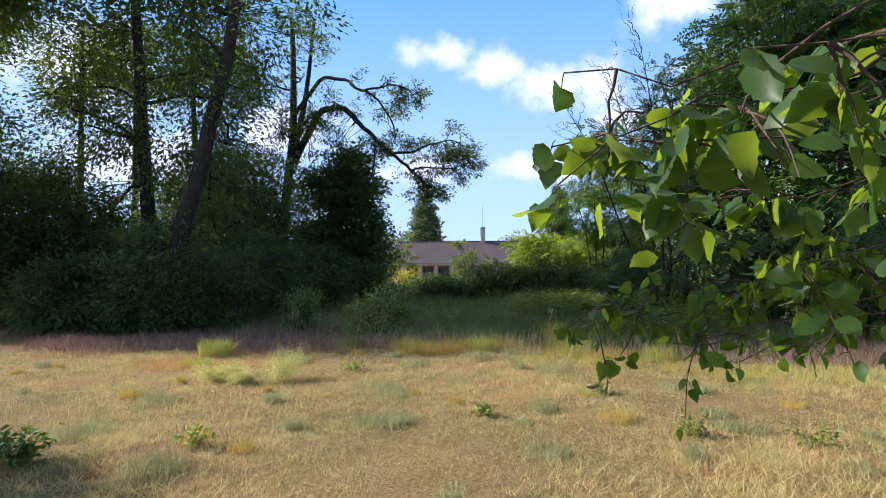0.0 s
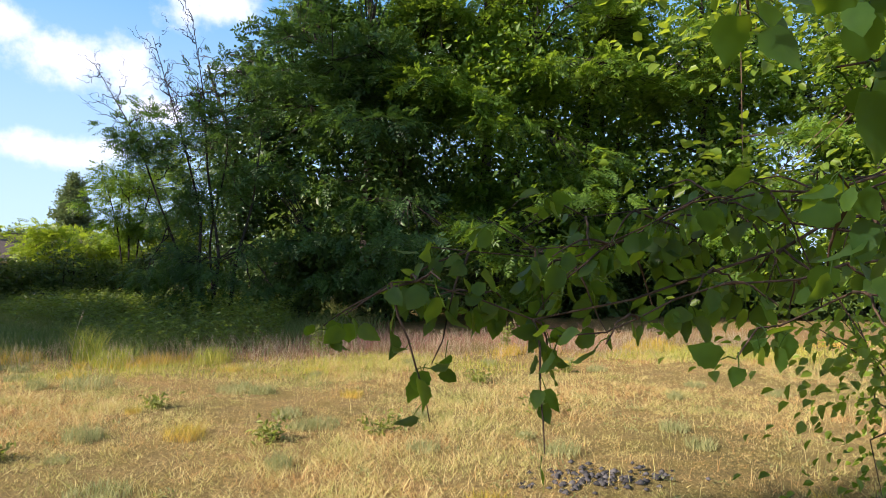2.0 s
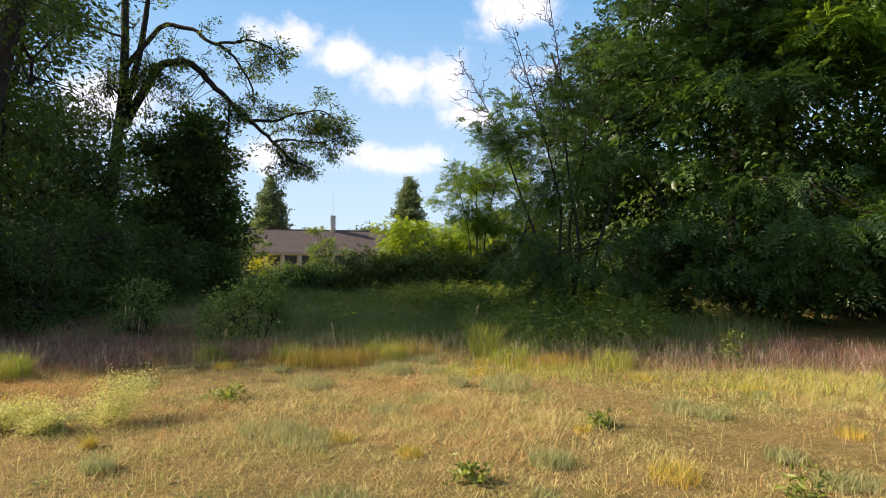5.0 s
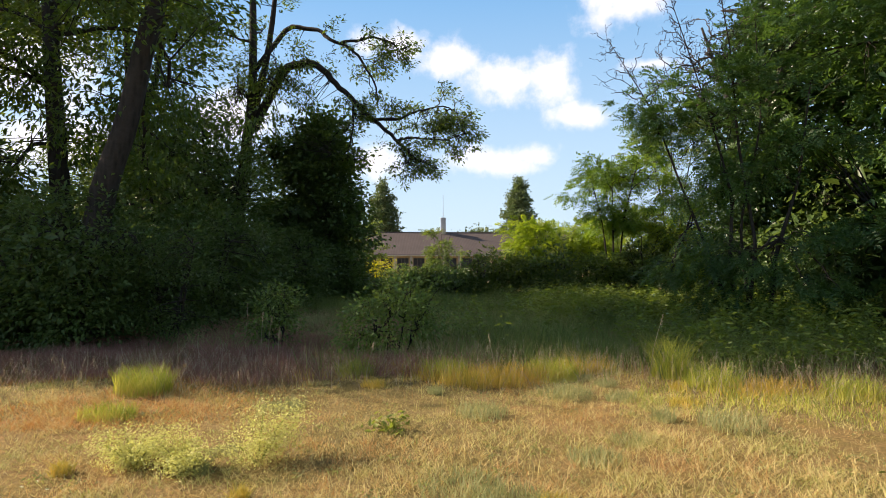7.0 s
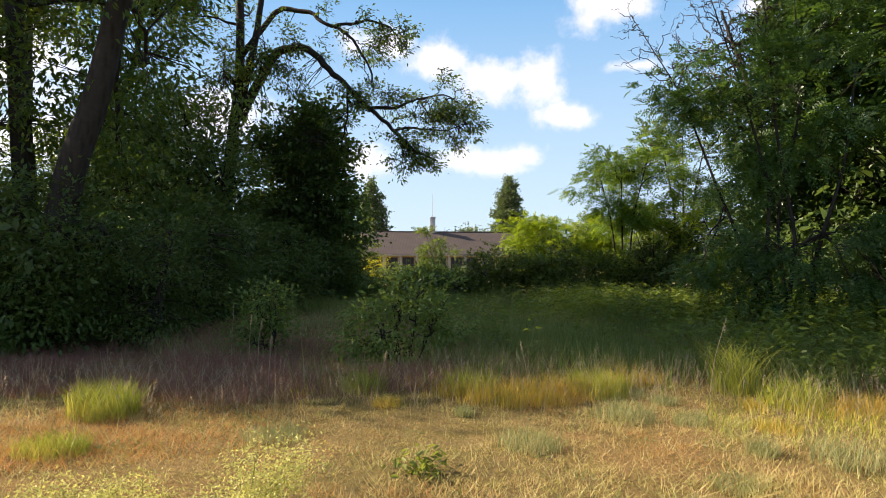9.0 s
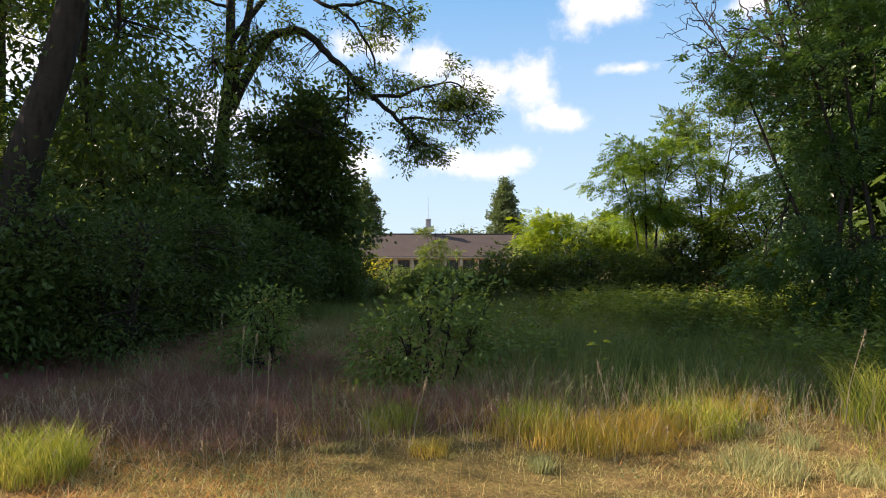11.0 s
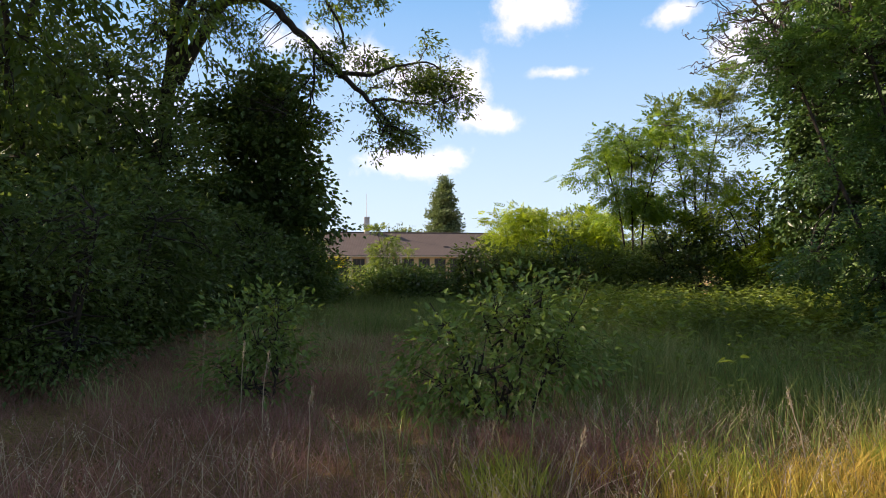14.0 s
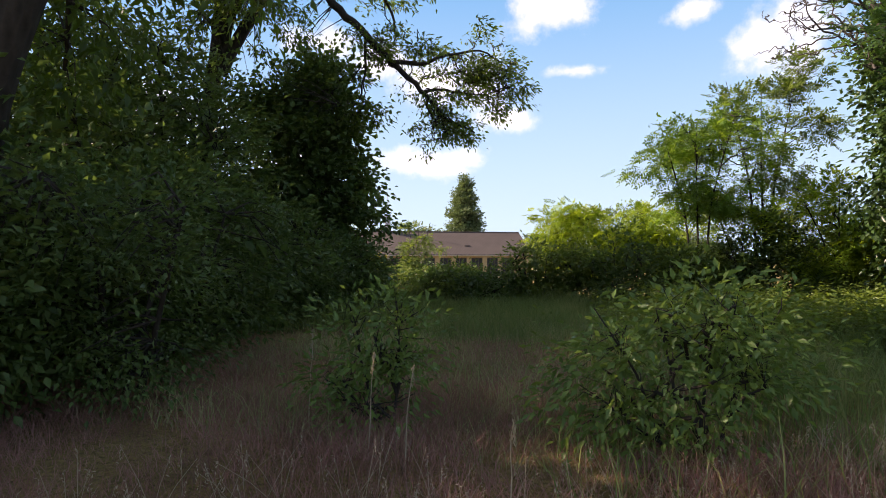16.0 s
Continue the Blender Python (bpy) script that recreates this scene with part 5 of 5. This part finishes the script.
FOOT = (4.75, 2.9)
for seed, foot_z, path_, sides, leaves, size in (
        (601, 2.6, [(2.6, 1.7, 2.3), (1.6, 0.95, 1.98), (1.1, 0.5, 1.78), (0.78, 0.22, 1.65), (0.48, 0.10, 1.565)], 10, 70, 0.044),
        (614, 2.6, [(2.6, 1.6, 2.4), (1.6, 0.75, 2.08), (1.1, 0.4, 1.86), (0.83, 0.20, 1.725), (0.68, 0.19, 1.68), (0.50, 0.14, 1.715)], 7, 34, 0.050),
        (615, 2.6, [(2.6, 1.6, 2.4), (1.6, 0.75, 2.05), (1.05, 0.4, 1.82), (0.80, 0.22, 1.69), (0.64, 0.18, 1.63), (0.50, 0.14, 1.56)], 8, 40, 0.050),
        (602, 2.5, [(2.6, 1.5, 2.3), (1.7, 0.8, 2.0), (1.2, 0.35, 1.82), (0.92, 0.10, 1.70), (0.73, 0.0, 1.645)], 12, 102, 0.046),
        (606, 2.7, [(2.6, 1.8, 2.3), (1.7, 1.05, 1.95), (1.2, 0.6, 1.74), (0.88, 0.38, 1.64), (0.6, 0.26, 1.60)], 12, 118, 0.046),
        (609, 2.7, [(2.6, 1.6, 2.4), (1.6, 0.8, 2.05), (1.2, 0.42, 1.90), (0.98, 0.2, 1.80)], 12, 96, 0.046),
        (613, 2.6, [(2.6, 1.8, 2.3), (1.6, 1.1, 2.0), (1.0, 0.7, 1.82), (0.72, 0.48, 1.72), (0.48, 0.34, 1.655)], 12, 96, 0.045),
        (610, 2.4, [(2.6, 1.8, 2.1), (1.8, 1.2, 1.8), (1.3, 0.85, 1.62), (0.97, 0.65, 1.54), (0.74, 0.52, 1.51)], 13, 134, 0.037),
        (603, 2.1, [(3.0, 1.6, 1.85), (1.9, 1.15, 1.64), (1.1, 0.92, 1.47), (0.6, 0.85, 1.41), (0.30, 0.82, 1.36)], 16, 150, 0.037),
        (604, 2.0, [(3.2, 1.8, 1.80), (2.0, 1.2, 1.62), (1.2, 1.0, 1.52), (0.7, 0.93, 1.48), (0.42, 0.92, 1.45)], 16, 150, 0.037),
        (611, 2.0, [(3.0, 1.6, 1.75), (2.0, 1.1, 1.55), (1.2, 0.85, 1.43), (0.8, 0.76, 1.37), (0.55, 0.73, 1.34)], 6, 34, 0.037),
        (612, 2.1, [(3.0, 1.7, 1.90), (2.0, 1.25, 1.70), (1.2, 0.95, 1.56), (0.78, 0.86, 1.51), (0.50, 0.84, 1.48)], 15, 150, 0.037),
        (605, 1.8, [(3.0, 1.5, 1.72), (2.0, 1.05, 1.56), (1.25, 0.75, 1.43), (0.9, 0.66, 1.37), (0.68, 0.58, 1.335)], 5, 30, 0.032),
        (607, 2.2, [(3.2, 2.0, 2.0), (2.3, 1.6, 1.80), (1.5, 1.25, 1.66), (0.95, 1.05, 1.58), (0.62, 1.0, 1.54)], 15, 180, 0.037),
        (608, 1.7, [(3.1, 1.7, 1.50), (2.3, 1.25, 1.34), (1.7, 0.95, 1.22), (1.30, 0.82, 1.12)], 8, 60, 0.042)):
    birch_branch([(*FOOT, foot_z)] + path_, 0.011, sides, leaves, seed, size)

# ---------------------------------------------------------------- the abandoned building beyond
def box(bm, x0, x1, y0, y1, z0, z1, bevel=0.0):
    r = bmesh.ops.create_cube(bm, size=1.0, matrix=Matrix.Translation(((x0 + x1) / 2, (y0 + y1) / 2, (z0 + z1) / 2)) @ Matrix.Diagonal((x1 - x0, y1 - y0, z1 - z0, 1)))
    if bevel:
        bmesh.ops.bevel(bm, geom=list({e for vv in r["verts"] for e in vv.link_edges}), offset=bevel, segments=1, affect="EDGES")


def plaster_mat(name, a, b):
    k = Mat(name)
    col = k.mix(k.noise(0.7, 5.0, 0.7), a, b)
    col = k.mix(k.ramp(k.noise(2.5, 5.0), [(0.55, (0, 0, 0)), (0.75, (0.5, 0.5, 0.5))]), col, (0.22, 0.15, 0.10))
    return k.end(k.solid(col, 0.9, k.bump(k.noise(20.0), 0.3, 0.02)))


def roof_mat():
    k = Mat("weathered_roof_tiles")
    co = k.n("ShaderNodeTexCoord").outputs["Object"]
    w = k.n("ShaderNodeTexWave", {"Vector": co, "Scale": 1.1, "Distortion": 0.6, "Detail": 2.0}).outputs[1]
    col = k.mix(k.noise(0.5, 5.0, 0.7), (0.060, 0.047, 0.043), (0.115, 0.090, 0.080))
    col = k.mix(0.22, col, k.ramp(w, [(0.1, (0.6, 0.6, 0.6)), (0.6, (1.1, 1.1, 1.1))]), "MULTIPLY")
    return k.end(k.solid(col, 0.9, k.bump(w, 0.3, 0.03)))


M_PLASTER = plaster_mat("ochre_plaster", (0.42, 0.31, 0.16), (0.55, 0.42, 0.24))
M_TRIM = plaster_mat("pale_trim_plaster", (0.34, 0.30, 0.24), (0.46, 0.41, 0.33))
M_ROOF = roof_mat()
M_FRAME = plaster_mat("dark_window_bars", (0.10, 0.09, 0.075), (0.17, 0.15, 0.12))
kk = Mat("grey_steel")
M_STEEL = kk.end(kk.solid(kk.mix(kk.noise(3.0), (0.30, 0.31, 0.33), (0.48, 0.48, 0.50)), 0.5, metal=0.4))
kk = Mat("dusty_window_glass")
M_PANE = kk.end(kk.solid(kk.mix(kk.noise(1.5), (0.012, 0.013, 0.015), (0.04, 0.044, 0.048)), 0.35, spec=0.3))


def building():
    """Long hall with a tiled gable roof; local x runs along its front, y goes away from the meadow."""
    top = thing("old_hall", (-68.0, 93.5, -4.7), "abandoned ochre hall with long weathered tiled roof", "building")
    ax = Vector((28.0, 20.0, 0)).normalized()
    top.rotation_euler = (0, 0, math.atan2(ax.y, ax.x))
    L, D, H, R = 41.0, 13.0, 6.7, 10.75
    bm = bmesh.new()
    bays = [1.2 + 2.9 * i for i in range(13)]
    for a, b in zip([0.0] + [q + 2.1 for q in bays], bays + [L]):
        box(bm, a, b, 0, 0.4, 0, H)
    for q in bays:
        box(bm, q, q + 2.1, 0, 0.4, H - 0.55, H)
        box(bm, q, q + 2.1, 0, 0.4, 0, 1.0)
    box(bm, 0, 0.4, 0.4, D, 0, H)
    box(bm, L - 0.4, L, 0.4, D, 0, H)
    box(bm, 0.4, L - 0.4, D - 0.4, D, 0, H)
    for xx in (0.0, L - 0.3):
        vs = [bm.verts.new(c) for c in ((xx, 0, H), (xx, D, H), (xx, D / 2, R - 0.25), (xx + 0.3, 0, H), (xx + 0.3, D, H), (xx + 0.3, D / 2, R - 0.25))]
        for idx in ((0, 1, 2), (5, 4, 3), (0, 3, 4, 1), (1, 4, 5, 2), (2, 5, 3, 0)):
            bm.faces.new([vs[i] for i in idx])
    part("wall", bm, M_PLASTER, top)
    for side in (0, 1):
        bm = bmesh.new()
        e = 0.7
        y0, y1 = (-e, D / 2) if side == 0 else (D + e, D / 2)
        z0 = H - 0.2
        lo = [bm.verts.new(c) for c in ((-0.6, y0, z0), (L + 0.6, y0, z0), (L + 0.6, y1, R), (-0.6, y1, R))]
        hi = [bm.verts.new((v_.co.x, v_.co.y, v_.co.z + 0.22)) for v_ in lo]
        bm.faces.new(lo)
        bm.faces.new(hi[::-1])
        for i in range(4):
            bm.faces.new((lo[i], lo[(i + 1) % 4], hi[(i + 1) % 4], hi[i]))
        bmesh.ops.recalc_face_normals(bm, faces=bm.faces)
        part("roof", bm, M_ROOF, top)
    bm = bmesh.new()
    box(bm, -0.6, L + 0.6, D / 2 - 0.18, D / 2 + 0.18, R + 0.1, R + 0.32, 0.05)
    part("ridge", bm, M_ROOF, top)
    bm = bmesh.new()
    box(bm, -0.6, L + 0.6, -0.85, -0.70, H - 0.30, H - 0.08, 0.03)
    part("gutter", bm, M_TRIM, top, "pale eaves gutter")
    for i, q in enumerate(bays):
        if i < 8:
            bm = bmesh.new()
            box(bm, q - 0.62, q - 0.18, -0.55, -0.15, 0, H - 0.3, 0.04)
            part("pillar", bm, M_TRIM, top, "pale square pillar under the eaves")
        bm = bmesh.new()
        zt, zb = H - 0.55, 1.0
        for c in (q + 0.03, q + 0.7, q + 1.37, q + 1.99):
            box(bm, c, c + 0.08, 0.10, 0.20, zb, zt)
        for z in (zb + 0.05, zb + 1.3, zb + 2.6, zb + 3.8, zt - 0.13):
            box(bm, q, q + 2.1, 0.11, 0.19, z, z + 0.08)
        win = part("window", bm, M_FRAME, top, "tall barred window with dark panes")
        bm = bmesh.new()
        box(bm, q, q + 2.1, 0.22, 0.24, zb, zt)
        part("pane", bm, M_PANE, win)
    # square lattice flue with a thin aerial
    fx, fy = 16.2, D / 2
    bm = bmesh.new()
    box(bm, fx - 0.45, fx + 0.45, fy - 0.45, fy + 0.45, R - 0.6, R + 0.9, 0.04)
    flue = part("chimney", bm, M_TRIM, top, "pale square chimney with a slotted head")
    bm = bmesh.new()
    for dx in (-0.36, 0.36):
        for dy in (-0.36, 0.36):
            box(bm, fx + dx - 0.09, fx + dx + 0.09, fy + dy - 0.09, fy + dy + 0.09, R + 0.9, R + 2.8)
    box(bm, fx - 0.5, fx + 0.5, fy - 0.5, fy + 0.5, R + 2.8, R + 3.05, 0.03)
    box(bm, fx - 0.22, fx + 0.22, fy - 0.22, fy + 0.22, R + 0.9, R + 2.8)
    part("chimney_head", bm, M_STEEL, flue)
    v_, f_ = tubes([(np.array([[fx, fy, R + 3.0], [fx, fy, R + 5], [fx, fy, R + 7.4]]), np.array([0.06, 0.045, 0.03]))], 5)
    mesh_object("aerial", build("aerial", v_, [f_]), M_STEEL, flue)
    bm = bmesh.new()
    box(bm, 29.5, 30.4, 1.7, 2.4, H + 0.9, H + 1.7, 0.04)
    part("roof_hatch", bm, M_ROOF, top)


building()
